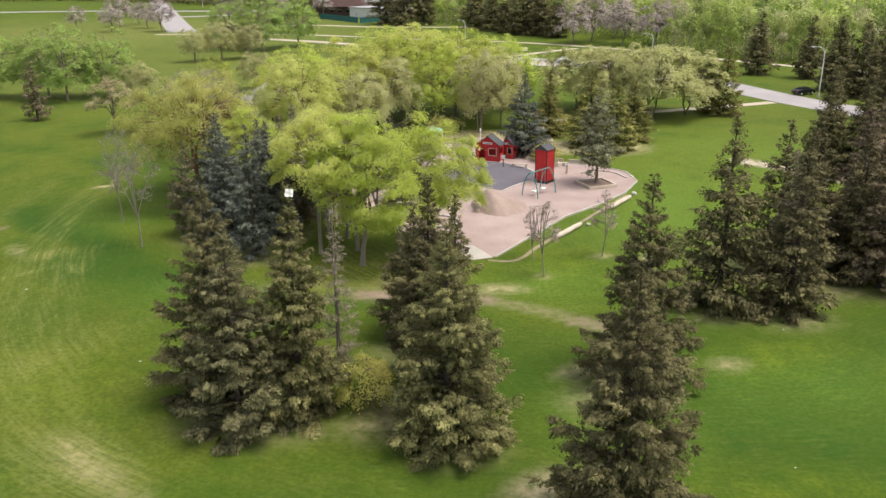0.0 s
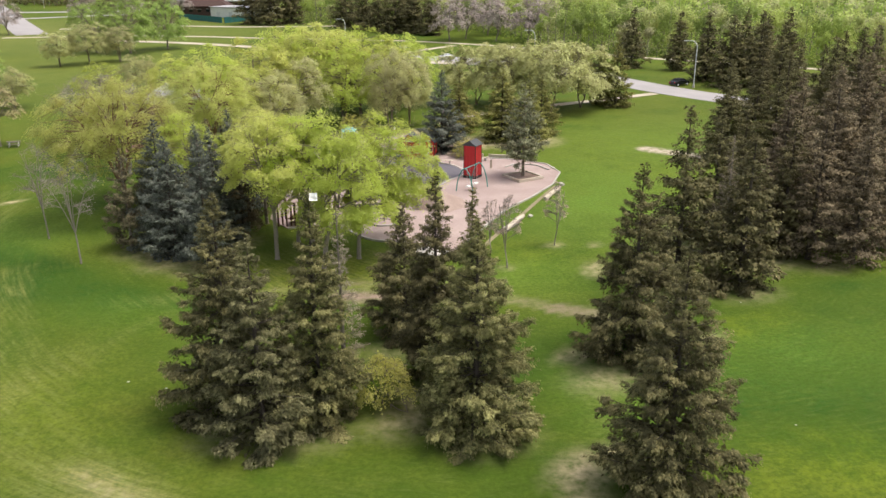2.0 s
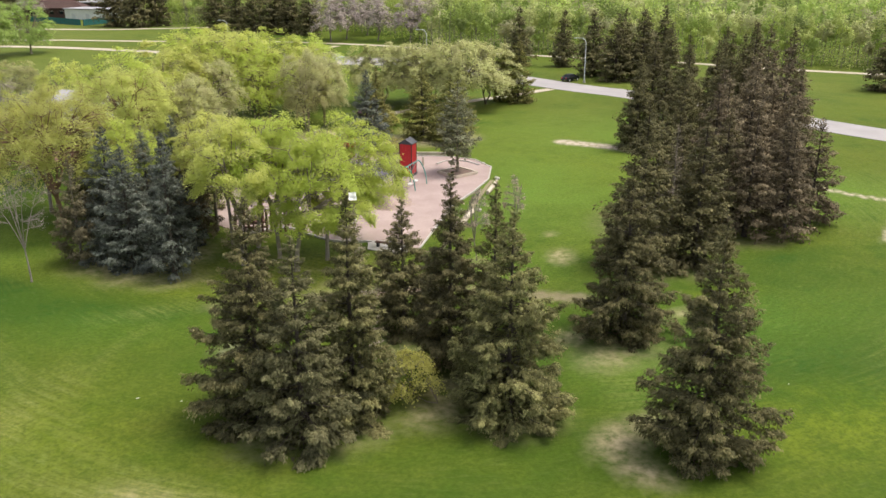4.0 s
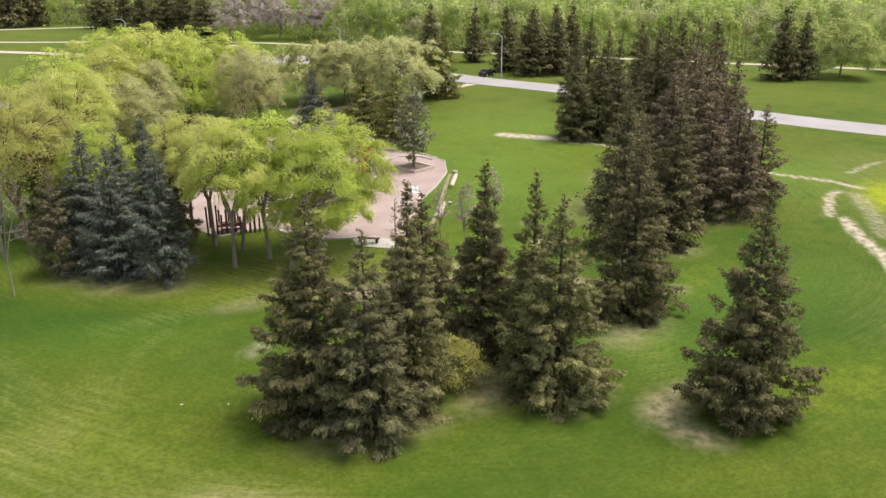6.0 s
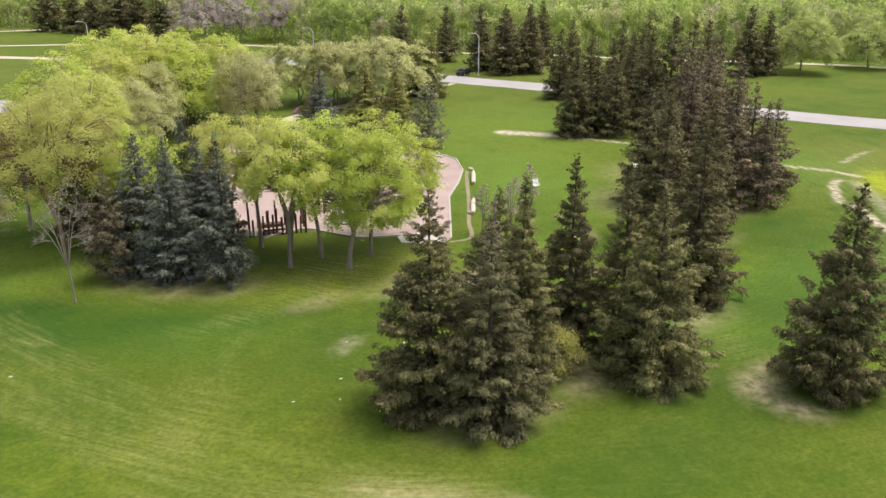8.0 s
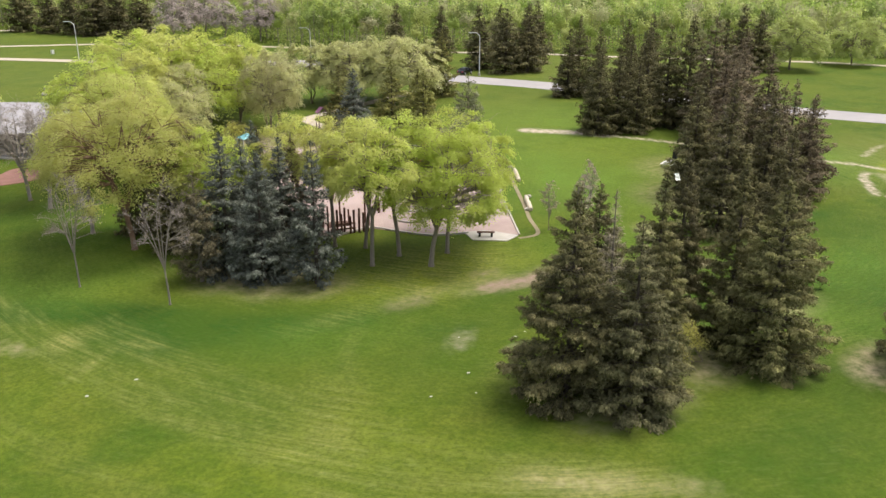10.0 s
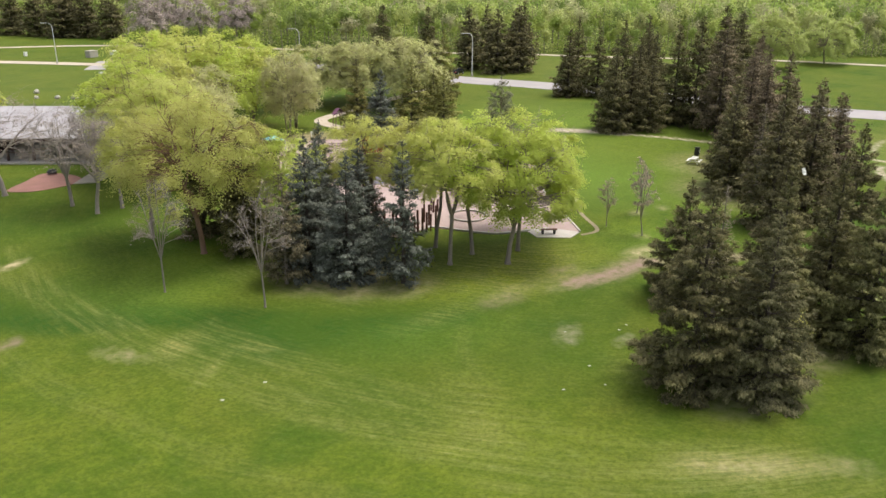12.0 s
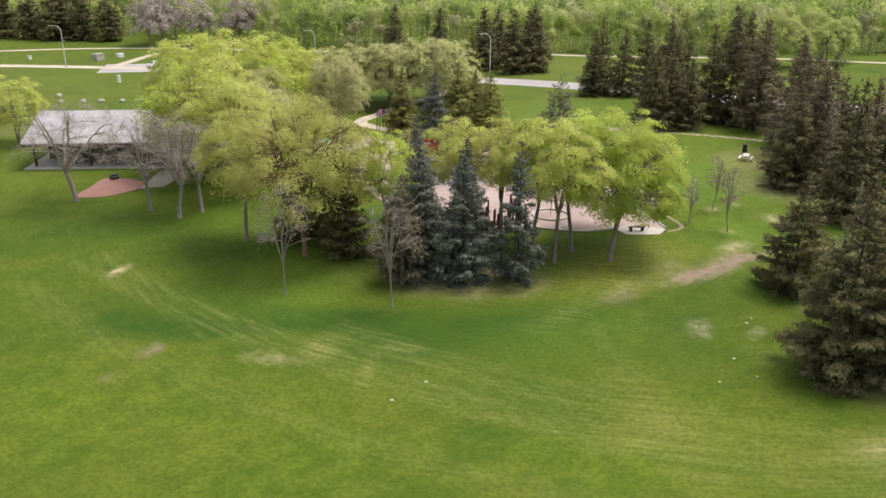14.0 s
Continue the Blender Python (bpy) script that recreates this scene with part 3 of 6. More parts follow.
# deeper green stretches of lawn; the patch before the grove is its shade, painted
for x, y, rx, ry, turn, k in [(22, 42, 22, 17, 0, 1.0), (30, 50, 12, 10, 0, 0.7), (5, 47, 9, 9, 0, 0.8), (-8, 58, 15, 3.5, 0, 0.4), (-29, 66, 17, 6.5, -40, 1.2), (-22, 62.5, 13, 4.5, -15, 1.0), (-14, 56, 8, 4, -20, 0.7), (-40, 82, 12, 6, -55, 0.9), (-40, 108, 9, 7, 0, 0.7), (8.3, 43.5, 4, 3, 0, 0.9), (34, 54.6, 8, 3, 0, 0.9), (-17, 53, 7, 7, 0, 0.5), (-31, 56, 7, 9, 20, 0.5), (2, 34, 13, 6, 0, 0.7), (-6, 32, 10, 5, 0, 0.6), (-32, 100, 12, 16, 0, 0.4)]:
    lush_shade = np.maximum(lush_shade, k * spot(gx, gy, x, y, rx, ry, turn))
lush_shade = np.maximum(lush_shade, 1.15 * np.clip(1.5 * near(gx, gy, smoothed([(-45, 84), (-41.5, 79.5), (-37, 76.5), (-32.6, 72.3), (-28.4, 67.7), (-24, 63.4), (-19, 61.2)], 4), 3.6), 0, 1))
for x, y, rx, ry, turn, k in BARE + BARE_BACK:
    wear = np.maximum(wear, k * spot(gx, gy, x, y, rx * 1.25, ry * 1.25, turn))
# dry also carries the haze painted on the far lawn
for x, y, rx, ry, turn, k in DRY_AND_HAZE + DRY:
    dry = np.maximum(dry, k * spot(gx, gy, x, y, rx, ry, turn))
for line, width, k in TRACKS:
    dry = np.maximum(dry, 0.5 * k * near(gx, gy, smoothed(line, 4), width))
for x, y, k in [(-13.2, 41.0, 0.5), (-9.5, 40.2, 0.5), (-3.6, 41.0, 0.95), (-2.4, 43.0, 0.95), (9.6, 43.6, 0.85), (-3.0, 49.8, 0.55), (0.5, 38.0, 0.45), (11.0, 43.6, 0.5), (20.6, 55.8, 0.6), (25.5, 54.6, 0.6), (31.5, 60.5, 0.8), (35.5, 59.2, 0.7), (-20.5, 70.4, 0.85), (-17.5, 68.4, 0.75), (-23.5, 73.8, 0.6), (-21.5, 78, 0.8)]:
    wear = np.maximum(wear, 0.5 * k * spot(gx, gy, x, y, 3.4, 2.4, 20 * k))
for line, width, k in WORN:
    wear = np.maximum(wear, k * np.clip(1.6 * near(gx, gy, smoothed(line, 4), width), 0, 1))
# mulch under the conifers behind the playground
for x, y, rx, ry, k in [(14, 114, 8, 5, 0.8), (22, 114, 7, 6, 0.75), (4, 123, 9, 4, 0.8), (24, 120, 6, 5, 0.6), (-19.5, 75, 6, 5.5, 0.7), (30, 66, 8, 8, 0.35), (40, 72, 9, 10, 0.35)]:
    wear = np.maximum(wear, k * np.clip(1.5 * spot(gx, gy, x, y, rx, ry), 0, 1))
for line, width, k in CHALK:
    chalk = np.maximum(chalk, k * np.clip(1.7 * near(gx, gy, smoothed(line, 4), width), 0, 1))
# trodden bare soil
for line, width, k in [([(-6.6, 59.9), (-4.6, 59.6), (-2.6, 59.1), (1.1, 59.2), (2.8, 58.7)], 1.3, 0.8), ([(9.6, 54.6), (12.6, 52.9)], 1.2, 0.5), ([(3.6, 58.3), (7.1, 56.5), (9.6, 54.6)], 0.9, 0.22), ([(-15.0, 61.2), (-12.4, 61.0)], 1.1, 0.22), ([(-45.9, 77.5), (-45.0, 77.8)], 0.8, 0.5), ([(-49.6, 75.9), (-49.1, 75.7)], 0.7, 0.25), ([(-5.6, 62.8), (-4.2, 62.4)], 0.9, 0.35)]:
    earth = np.maximum(earth, k * np.clip(1.6 * near(gx, gy, smoothed(line, 4), width), 0, 1))
relief_z = -0.05 * (0.5 + 0.5 * np.sin(gx * 0.21 + 1.3 * np.sin(gy * 0.13)) * np.sin(gy * 0.17))
soup = Soup()
ny, nx = gx.shape
j, i = np.meshgrid(np.arange(ny - 1), np.arange(nx - 1), indexing="ij")
a = j * nx + i
soup.add(np.stack([gx, gy, relief_z], -1), np.stack([a, a + 1, a + nx + 1, a + nx], -1))
ground_mesh = soup.mesh("ground", LAWN, True)
for key, values in (("wear", wear), ("dry", dry), ("lush_shade", lush_shade), ("chalk", chalk), ("fresh", fresh), ("earth", earth), ("vivid", vivid)):
    ground_mesh.attributes.new(key, "FLOAT", "POINT").data.foreach_set("value", values.ravel().astype(np.float32))
ground = tagged(new("ground", ground_mesh), "mown green park lawn with worn and yellowed tracks", "lawn", kind="structure")

# roads and paths
strip("road", smoothed([(46, 206), (56.5, 178), (61.5, 162), (66, 150), (71, 140), (76, 126), (81, 109), (86, 92), (93.5, 76), (104, 58), (120, 36)]), 9.0, -0.1, 0.02, ASPHALT, "pale grey asphalt park road past the lawn", "road")
strip("car_park", smoothed([(46, 206), (36, 212), (24, 218), (10, 226)]), 16.0, -0.1, 0.015, ASPHALT, "grey asphalt car park behind the trees", "car park")
strip("path", smoothed([(-110, 316), (-60, 312), (-10, 287), (24, 272), (50, 250), (58, 239), (84, 206), (110, 180), (122, 163), (153, 128), (162, 112), (180, 80)]), 3.0, -0.1, 0.02, PATH, "beige gravel path along the edge of the wood", "path")
strip("path", smoothed([(-70, 296), (-40, 278), (-6, 247), (20, 217.5), (30, 208)]), 4.5, -0.1, 0.025, PATH, "pale path across the far lawn", "path")
strip("path", smoothed([(14, 228), (26, 240), (39, 252)]), 2.5, -0.1, 0.03, PATH, "short pale path between two lawn paths", "path")
strip("path", smoothed([(14.5, 118), (14.5, 125.5), (15.5, 133), (24, 137), (36, 142), (48, 146), (60, 151)]), 2.2, -0.1, 0.02, PATH, "beige gravel path to the playground", "path")
strip("path", smoothed([(-230, 670), (-192.5, 566.8), (-157.5, 472.8), (-131, 401), (-109, 342), (-103, 327)]), 11.0, -0.1, 0.02, ASPHALT, "broad pale drive on the far side", "path")
strip("path", smoothed([(-142, 424), (-128.8, 425), (-112, 434), (-90, 440)]), 7.0, -0.1, 0.03, ASPHALT, "pale branch of the far drive", "path")
strip("path", smoothed([(-320, 470), (-204, 484), (-150, 476), (-90, 470)]), 9.0, -0.1, 0.03, ASPHALT, "pale far road", "path")
strip("path", smoothed([(-100, 352), (-60, 358), (-29, 345), (9, 340)]), 4.0, -0.1, 0.02, PATH, "pale path in front of the far building", "path")
strip("path", smoothed([(3.5, 67.6), (6, 67.6), (8.5, 71.5), (11.6, 75.9), (14.7, 80.5), (18, 85.5), (20.2, 88.6)]), 0.42, -0.1, 0.012, worn("dry trodden earth", (0.33, 0.275, 0.185), (0.25, 0.215, 0.13), 0.95, 0.1, coarse=0.5, fine=5, bump=0.5, depth=0.03, amount=0.7), "trodden brown footpath beside the playground", "path")

# playground surfaces
SAND_LINE = [(4.2, 68.3), (8.1, 74.3), (12.0, 80.3), (16.2, 84.6), (20.0, 89.2), (22.6, 94.5), (22.2, 99.1), (19.5, 102.0), (15.3, 103.9), (13.0, 110), (11.5, 117), (7, 121), (1, 120), (-5, 112), (-9.5, 100), (-12, 90), (-12.5, 82), (-10.7, 78.3), (-6.4, 78.7), (-4.6, 75.9), (-2.7, 73.2), (0.9, 71.6), (2.2, 70.0)]
ob = part("sand_area", slab(SAND_LINE, -0.1, 0.03), SAND, None)
tagged(ob, "pinkish gravel playground surface", "playground ground", kind="structure")
strip("kerb", SAND_LINE[:8] + [(15.3, 104.1)], 0.16, -0.1, 0.13, CONCRETE, "pale concrete kerb round the playground", "kerb")
strip("kerb", smoothed([(-10.7, 78.3), (-6.4, 78.7), (-4.6, 75.9), (-2.7, 73.2), (0.6, 71.7)], 5), 0.22, -0.1, 0.14, CONCRETE, "pale concrete kerb along the playground front", "kerb")
ob = part("rubber_area", slab(smoothed([(-2, 103), (3.9, 105), (7.2, 104.3), (10.4, 100.2), (10.6, 96.2), (8.2, 93.6), (6.4, 91.0), (4.2, 92.2), (1, 94), (-3, 97)], 5, True), -0.05, 0.045), RUBBER, None)
tagged(ob, "dark violet grey soft play surface", "play surface", kind="structure")
strip("kerb", smoothed([(6.4, 90.8), (8.3, 93.4), (10.8, 96.2), (10.6, 100.2), (7.6, 104.4)], 5), 0.22, -0.05, 0.1, CONCRETE, "pale edging strip of the play surface", "kerb")
ob = part("concrete_slab", slab([(-0.4, 69.8), (0.3, 72.0), (2.4, 71.4), (4.0, 68.2), (2.0, 67.6)], -0.05, 0.06), CONCRETE, None)
tagged(ob, "pale concrete slab at the playground corner", "slab", kind="structure")
strip("kerb", smoothed([(21.6, 96), (20.6, 98.6), (18.4, 99.6), (16.6, 98.4)], 6), 0.2, 0.0, 0.17, CONCRETE, "curved pale kerb in the gravel", "kerb")


# ---- trees ----
def spruce_meshes(seed, h, r, needles, base=0.25, density=1.0, size=1.0, shape=0.85, droop=0.35, bark=None, thin_top=0.0, wide=1.0, full=False, fine=False, skirt=0.34, per=None):
    """Trunk and crown of a spruce: sagging boughs set with rounded tufts of needle sprays that hang at their ends."""
    rng = np.random.default_rng(seed)
    trunk, crown, tones = Soup(), Soup(3), []
    zz = np.linspace(0, h, 9)
    lean = rng.normal(0, 0.003 * h, 2)
    px, py = lean[0] * (zz / h) ** 2, lean[1] * (zz / h) ** 2
    tube(trunk, np.stack([px, py, zz - 0.1], 1), np.interp(zz, [0, 0.4, h], [0.022 * h, 0.016 * h, 0.012]), 8)
    per = per or (42 if fine else 15)
    z, up = base, np.array([0, 0, 1.0])
    lobes = rng.uniform(0, 6.28, 3)
    while z < h - 0.15:
        u = (z - base) / (h - base)
        small = 1 - 0.45 * u - 0.7 * max(0.0, u - 0.6)
        reach = r * (1 - u ** (1 / shape) if full else (1 - u) ** shape) * (1 - skirt * math.exp(-((z - base) / 0.8) ** 2)) + 0.08
        count = max(4, int(round((6.6 - 1.8 * u) * density * (1 - thin_top * u))))
        az0 = rng.uniform(0, 6.28)
        for k in range(count):
            az = az0 + k * 6.283 / count + rng.normal(0, 0.35)
            wob = 1 + 0.09 * math.sin(3 * az + lobes[0] + z * 0.9) + 0.09 * math.sin(5 * az + lobes[1] - z * 1.7)
            length = reach * wob * (rng.uniform(0.72, 1.08) if rng.random() < 0.88 or u < 0.15 else rng.uniform(1.06, 1.16))
            out = np.array([math.cos(az), math.sin(az), 0.0])
            side = np.array([-out[1], out[0], 0.0])
            a1 = (1 - u) * -droop + u * 0.45 + rng.normal(0, 0.1)
            a2 = 0.32 * (1 - 0.6 * u) + rng.normal(0, 0.06)
            z0 = z + rng.normal(0, 0.22)
            start = np.array([np.interp(z0, zz, px), np.interp(z0, zz, py), z0])

            def along(q):
                p = start + out * (length * q)[:, None] + up * ((a1 * q + a2 * q * q) * length)[:, None]
                p[:, 2] = np.maximum(p[:, 2], 0.12)
                return p
            if length > 0.7:
                q = np.linspace(0, 0.9, 4)
                tube(trunk, along(q), np.interp(q, [0, 1], [0.012 + 0.012 * length, 0.006]), 3)
            # tufts: near the trunk few, towards the tip many, spread to both sides
            m = int(2 + length * 3.4 / size)
            sk = np.r_[rng.uniform(0.3 if length > 1 else 0.1, 1.0, m) ** 0.7, 1.0]
            m += 1
            half = np.clip(0.27 * length, 0.08, 0.6) * np.sqrt(np.clip(1.02 - ((sk - 0.6) / 0.45) ** 2, 0.03, 1))
            xk = rng.uniform(-1, 1, m)
            xk[-1] *= 0.2
            centre = along(sk) + side * (xk * half)[:, None] - up * (0.3 * half * xk * xk + rng.uniform(0, 0.1, m))[:, None]
            way = unit(out * rng.uniform(0.6, 1.0, m)[:, None] + side * (0.8 * xk + rng.normal(0, 0.15, m))[:, None] + up * rng.normal(-0.12 + 0.35 * u, 0.2, m)[:, None])
            span = rng.uniform(0.18, 0.3, m) * size * small
            n = m * per
            rp = lambda v: np.repeat(v, per, axis=0)
            g = unit(rng.normal(0, 1, (n, 3))) * (rng.random(n)[:, None] ** 0.45)
            sp = rp(span)[:, None]
            hang = np.where(rng.random(n) < 0.3, np.abs(rng.normal(0, 0.9, n)), 0.0)[:, None]
            g[:, 2] *= 0.5
            p = rp(centre) + g * sp + rp(way) * sp * rng.uniform(-1.0, 1.2, n)[:, None] - up * hang * sp
            p[:, 2] = np.maximum(p[:, 2], 0.06)
            d = rp(way) * 1.1 + g * 0.6 - up * (0.15 + 0.9 * (hang > 0)) + rng.normal(0, 0.2, (n, 3))
            nrm = unit(g) * np.array([0.6, 0.6, 0.4]) + up * (0.7 - 0.5 * (hang > 0)) + rp(way) * 0.3 + rng.normal(0, 0.1, (n, 3))
            ln = (rng.uniform(0.13, 0.24, n) if fine else rng.uniform(0.15, 0.27, n)) * size * small
            kites(crown, p, d, ln, ln * rng.uniform(0.2, 0.31, n) * wide, rng, 0.1, nrm)
            # inner sprays that close the crown round the trunk, toned dark to paint its shade
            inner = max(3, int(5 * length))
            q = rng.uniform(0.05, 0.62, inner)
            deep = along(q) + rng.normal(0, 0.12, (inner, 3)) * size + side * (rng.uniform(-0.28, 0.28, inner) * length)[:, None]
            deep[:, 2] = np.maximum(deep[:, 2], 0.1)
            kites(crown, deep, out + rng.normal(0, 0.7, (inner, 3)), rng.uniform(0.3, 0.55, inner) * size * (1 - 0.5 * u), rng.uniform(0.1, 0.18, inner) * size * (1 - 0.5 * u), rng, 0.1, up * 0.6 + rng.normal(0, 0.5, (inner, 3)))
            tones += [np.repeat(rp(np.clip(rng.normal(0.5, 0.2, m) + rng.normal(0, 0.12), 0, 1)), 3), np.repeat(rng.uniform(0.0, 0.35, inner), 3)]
        z += (0.5 - 0.17 * u) * rng.uniform(0.8, 1.2) / density ** 0.5 * size ** 0.5
    p = np.stack([np.full(6, px[-1]), np.full(6, py[-1]), np.linspace(h - 0.5, h - 0.1, 6)], 1)
    kites(crown, p, rng.normal(0, 0.4, (6, 3)) + np.array([0, 0, 0.9]), 0.3, 0.06, rng)
    tones.append(np.full(18, 0.6))
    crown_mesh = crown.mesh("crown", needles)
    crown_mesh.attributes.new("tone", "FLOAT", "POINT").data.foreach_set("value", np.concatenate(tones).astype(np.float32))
    return trunk.mesh("trunk", bark or BARK_DARK, True), crown_mesh


def place_tree(name, meshes, x, y, scale, turn, label, category, group="", part_names=("trunk", "crown"), flat=1.0):
    root = thing(name, pose(x, y, 0, 0, 0, turn) @ Matrix.Diagonal((scale * flat, scale * flat, scale, 1)), label, category, group)
    for n, me in zip(part_names, meshes):
        part(n, me, None, root)
    return root


# spruces that stand singly in the front of the lawn: place, height, radius, needles
SPRUCE_GREY = foliage("greyish thinning spruce needles", (0.095, 0.098, 0.044), (0.165, 0.163, 0.074), (0.255, 0.243, 0.118), 0.2, tufts=True)
FRONT = [(-13.8, 43.8, 13.5, 4.6, SPRUCE_DARK, 1.08), (-11.9, 40.5, 12.0, 3.8, SPRUCE_GREY, 0.95), (-8.7, 41.9, 13.9, 2.9, SPRUCE, 0.98), (-1.2, 45.8, 13.05, 2.7, SPRUCE_DARK, 0.92), (-2.3, 52.4, 9.6, 3.5, SPRUCE_DARK, 0.92),
         (0.4, 42.4, 13.3, 2.5, SPRUCE, 0.98), (-0.1, 39.0, 12.7, 4.3, SPRUCE, 1.0), (8.1, 31.8, 13.2, 4.2, SPRUCE_DARK, 0.98), (12.1, 46.2, 13.2, 3.9, SPRUCE_DARK, 0.92)]
for k, (x, y, h, r, needles, shape) in enumerate(FRONT):
    thin = 0.5 if k in (1, 5) else 0.0
    place_tree("spruce", spruce_meshes(11 + k, h, r, needles, base=1.0 if k == 3 else 0.25, shape=shape, thin_top=thin, full=True, fine=True, wide=1.15, skirt=0.6 if k == 7 else (0.24 if k in (1, 6) else 0.3)), x, y, 1, 0,
               ("tall olive spruce with a thin sparse top on the lawn" if thin else "tall dense olive green spruce with drooping boughs on the lawn"), "spruce tree", "spruces on the front lawn")

# spruces further off share a few builds
BUILDS = {k: [spruce_meshes(60 + 7 * q + n, 12, (3.4, 3.1, 3.5)[n], mt, base=1.3 if k == "brown" else 0.5, density=0.72 if k == "brown" else 0.85, size=1.25, shape=(1.12, 1.2, 1.06)[n], wide=1.3, full=True, thin_top=0.2 if k == "brown" else 0.0) for n in range(3)] for q, (k, mt) in enumerate((("dark", SPRUCE_DARK), ("brown", SPRUCE_BROWN), ("pine", PINE)))}
BUILDS["blue"] = [spruce_meshes(74 + n, 12, (3.7, 3.4, 3.85)[n], SPRUCE_BLUE, base=0.4, density=0.9, size=1.08, shape=(1.14, 1.2, 1.1)[n], wide=1.1, full=True, per=22, droop=0.3) for n in range(3)]
BUILDS["far"] = [spruce_meshes(95 + n, 12, (2.9, 2.6, 3.1)[n], SPRUCE_DARK, base=0.5, density=0.8, size=1.8, shape=(0.92, 0.98, 0.88)[n], wide=1.7, full=True, per=9) for n in range(3)]


def spruces(rows, kind, label, group, broad=1.0):
    for k, (x, y, h) in enumerate(rows):
        place_tree("spruce", BUILDS[kind][k % 3], x, y, h / 12, 77 * k + 31, label, "spruce tree", group, flat=broad * (0.95 + 0.25 * random.random()))


spruces([(-22.0, 76.2, 11.9), (-17.1, 75.6, 11.0), (-20.6, 72.4, 10.9), (-16.0, 83.4, 11.3), (-18.8, 79.5, 10.5)], "blue", "blue grey spruce in a dense clump", "blue spruces by the playground")
place_tree("spruce", spruce_meshes(81, 12.0, 2.7, SPRUCE_BLUE, base=0.7, density=0.7, size=1.08, shape=1.0, wide=1.1, full=True, per=22, droop=0.2, skirt=0.5), -17.4, 69.0, 1, 0, "slender blue grey spruce before the playground", "spruce tree", "blue spruces by the playground")
spruces([(-24.0, 84.0, 9.6), (-22.0, 88.0, 9.8), (-13.5, 88, 9.5), (-24.6, 91.0, 9.4)], "dark", "dark green spruce beside the blue spruces", "blue spruces by the playground")
spruces([(20.6, 57.5, 14.6), (25.5, 56.3, 13.4), (28.5, 67.0, 12.4), (32.0, 68.8, 12.8), (29, 64, 10.5), (33.2, 63, 12.0)], "dark", "dark olive spruce at the edge of a grove", "spruces in the grove")
spruces([(-14.9, 77.6, 10.4), (-19.0, 91.0, 9.0), (-21.5, 90.0, 8.0)], "brown", "dark brown spruce with dry boughs beside blue spruces", "blue spruces by the playground", 0.9)
spruces([(34.6, 60.8, 12.5), (37.6, 59.0, 11.2), (37.1, 68.3, 14.0), (40.7, 63.0, 12.2), (38.5, 71.0, 14.5), (43, 71.5, 15.0), (45, 68.5, 11.5), (49.5, 76.5, 15.5), (45.0, 74.5, 15.0), (57, 86, 17.0), (35, 67.0, 13.5), (43.5, 62, 10.6), (53.5, 78.5, 15.5), (49.5, 72, 14.0)], "brown", "brownish spruce with dry lower boughs in a grove", "spruces in the grove")
spruces([(45.5, 97, 13.0), (49.6, 96.9, 12.0), (50.8, 94.1, 11.0), (47.2, 99.1, 12.5), (58.7, 95.1, 15.5), (59.8, 92.0, 17.0), (62.8, 88.3, 16.5), (55.5, 100, 13.5), (70, 125.2, 14.6), (70, 120, 13), (66, 124, 12.5), (77.5, 120, 14), (76, 113.4, 13.5), (81.6, 117.3, 14.8), (66, 106, 13.5), (61, 101, 14)], "dark", "dark spruce beside the park road", "spruces along the road")
spruces([(79.5, 182.5, 13.6), (77.5, 165, 14.9), (78.1, 156, 14.2), (83.5, 154.5, 15.1), (88, 160, 14.2), (90, 172, 14), (121, 124.4, 15.2), (126.7, 123.6, 14.0), (96, 165, 15), (71, 190, 14), (-18, 352, 24), (-10, 356, 22), (-26, 360, 23), (17, 320, 19), (27, 302, 19), (38, 289, 18), (33, 297, 19), (11, 332, 20), (22, 311, 18), (31, 306, 19)], "far", "dark far spruce before the wood", "spruces along the wood", 1.15)
spruces([(10.3, 109.3, 11.2)], "blue", "grey green spruce at the playground", "spruces at the playground", 1.15)
place_tree("spruce", spruce_meshes(291, 11.4, 3.3, foliage("grey green needles", (0.09, 0.1, 0.055), (0.18, 0.19, 0.11), (0.31, 0.31, 0.19), 0.18, tufts=True), base=2.5, density=0.8, size=1.15, shape=0.8, wide=1.3, droop=0.2, bark=BARK), 17.5, 93.3, 1, 0, "grey green spruce with a bare stem in a timber planter", "spruce tree", "spruces at the playground")
spruces([(20.2, 115, 11.0), (15.2, 122, 9.8), (23.1, 111.0, 9.8), (27, 118, 9)], "pine", "yellowish green conifer behind the playground", "conifers behind the playground", 1.35)
spruces([(46.9, 138.5, 12.4), (45, 141, 11.0)], "pine", "slim yellowish green conifer beside a willow", "conifers behind the playground", 0.95)
spruces([(-70, 138.2, 10.7), (-86, 150, 10)], "brown", "thin brownish conifer on the lawn", "conifers on the far lawn")


def limb_line(a, b, rng, sag=0.25, n=6):
    """A limb from a to b that leaves upwards and bends over."""
    a, b = np.asarray(a, float), np.asarray(b, float)
    t = np.linspace(0, 1, n)[:, None]
    ln = np.linalg.norm(b - a)
    mid = (a + b) / 2 + np.array([0, 0, sag * ln]) + rng.normal(0, 0.05 * ln, 3)
    return (1 - t) ** 2 * a + 2 * t * (1 - t) * mid + t * t * b


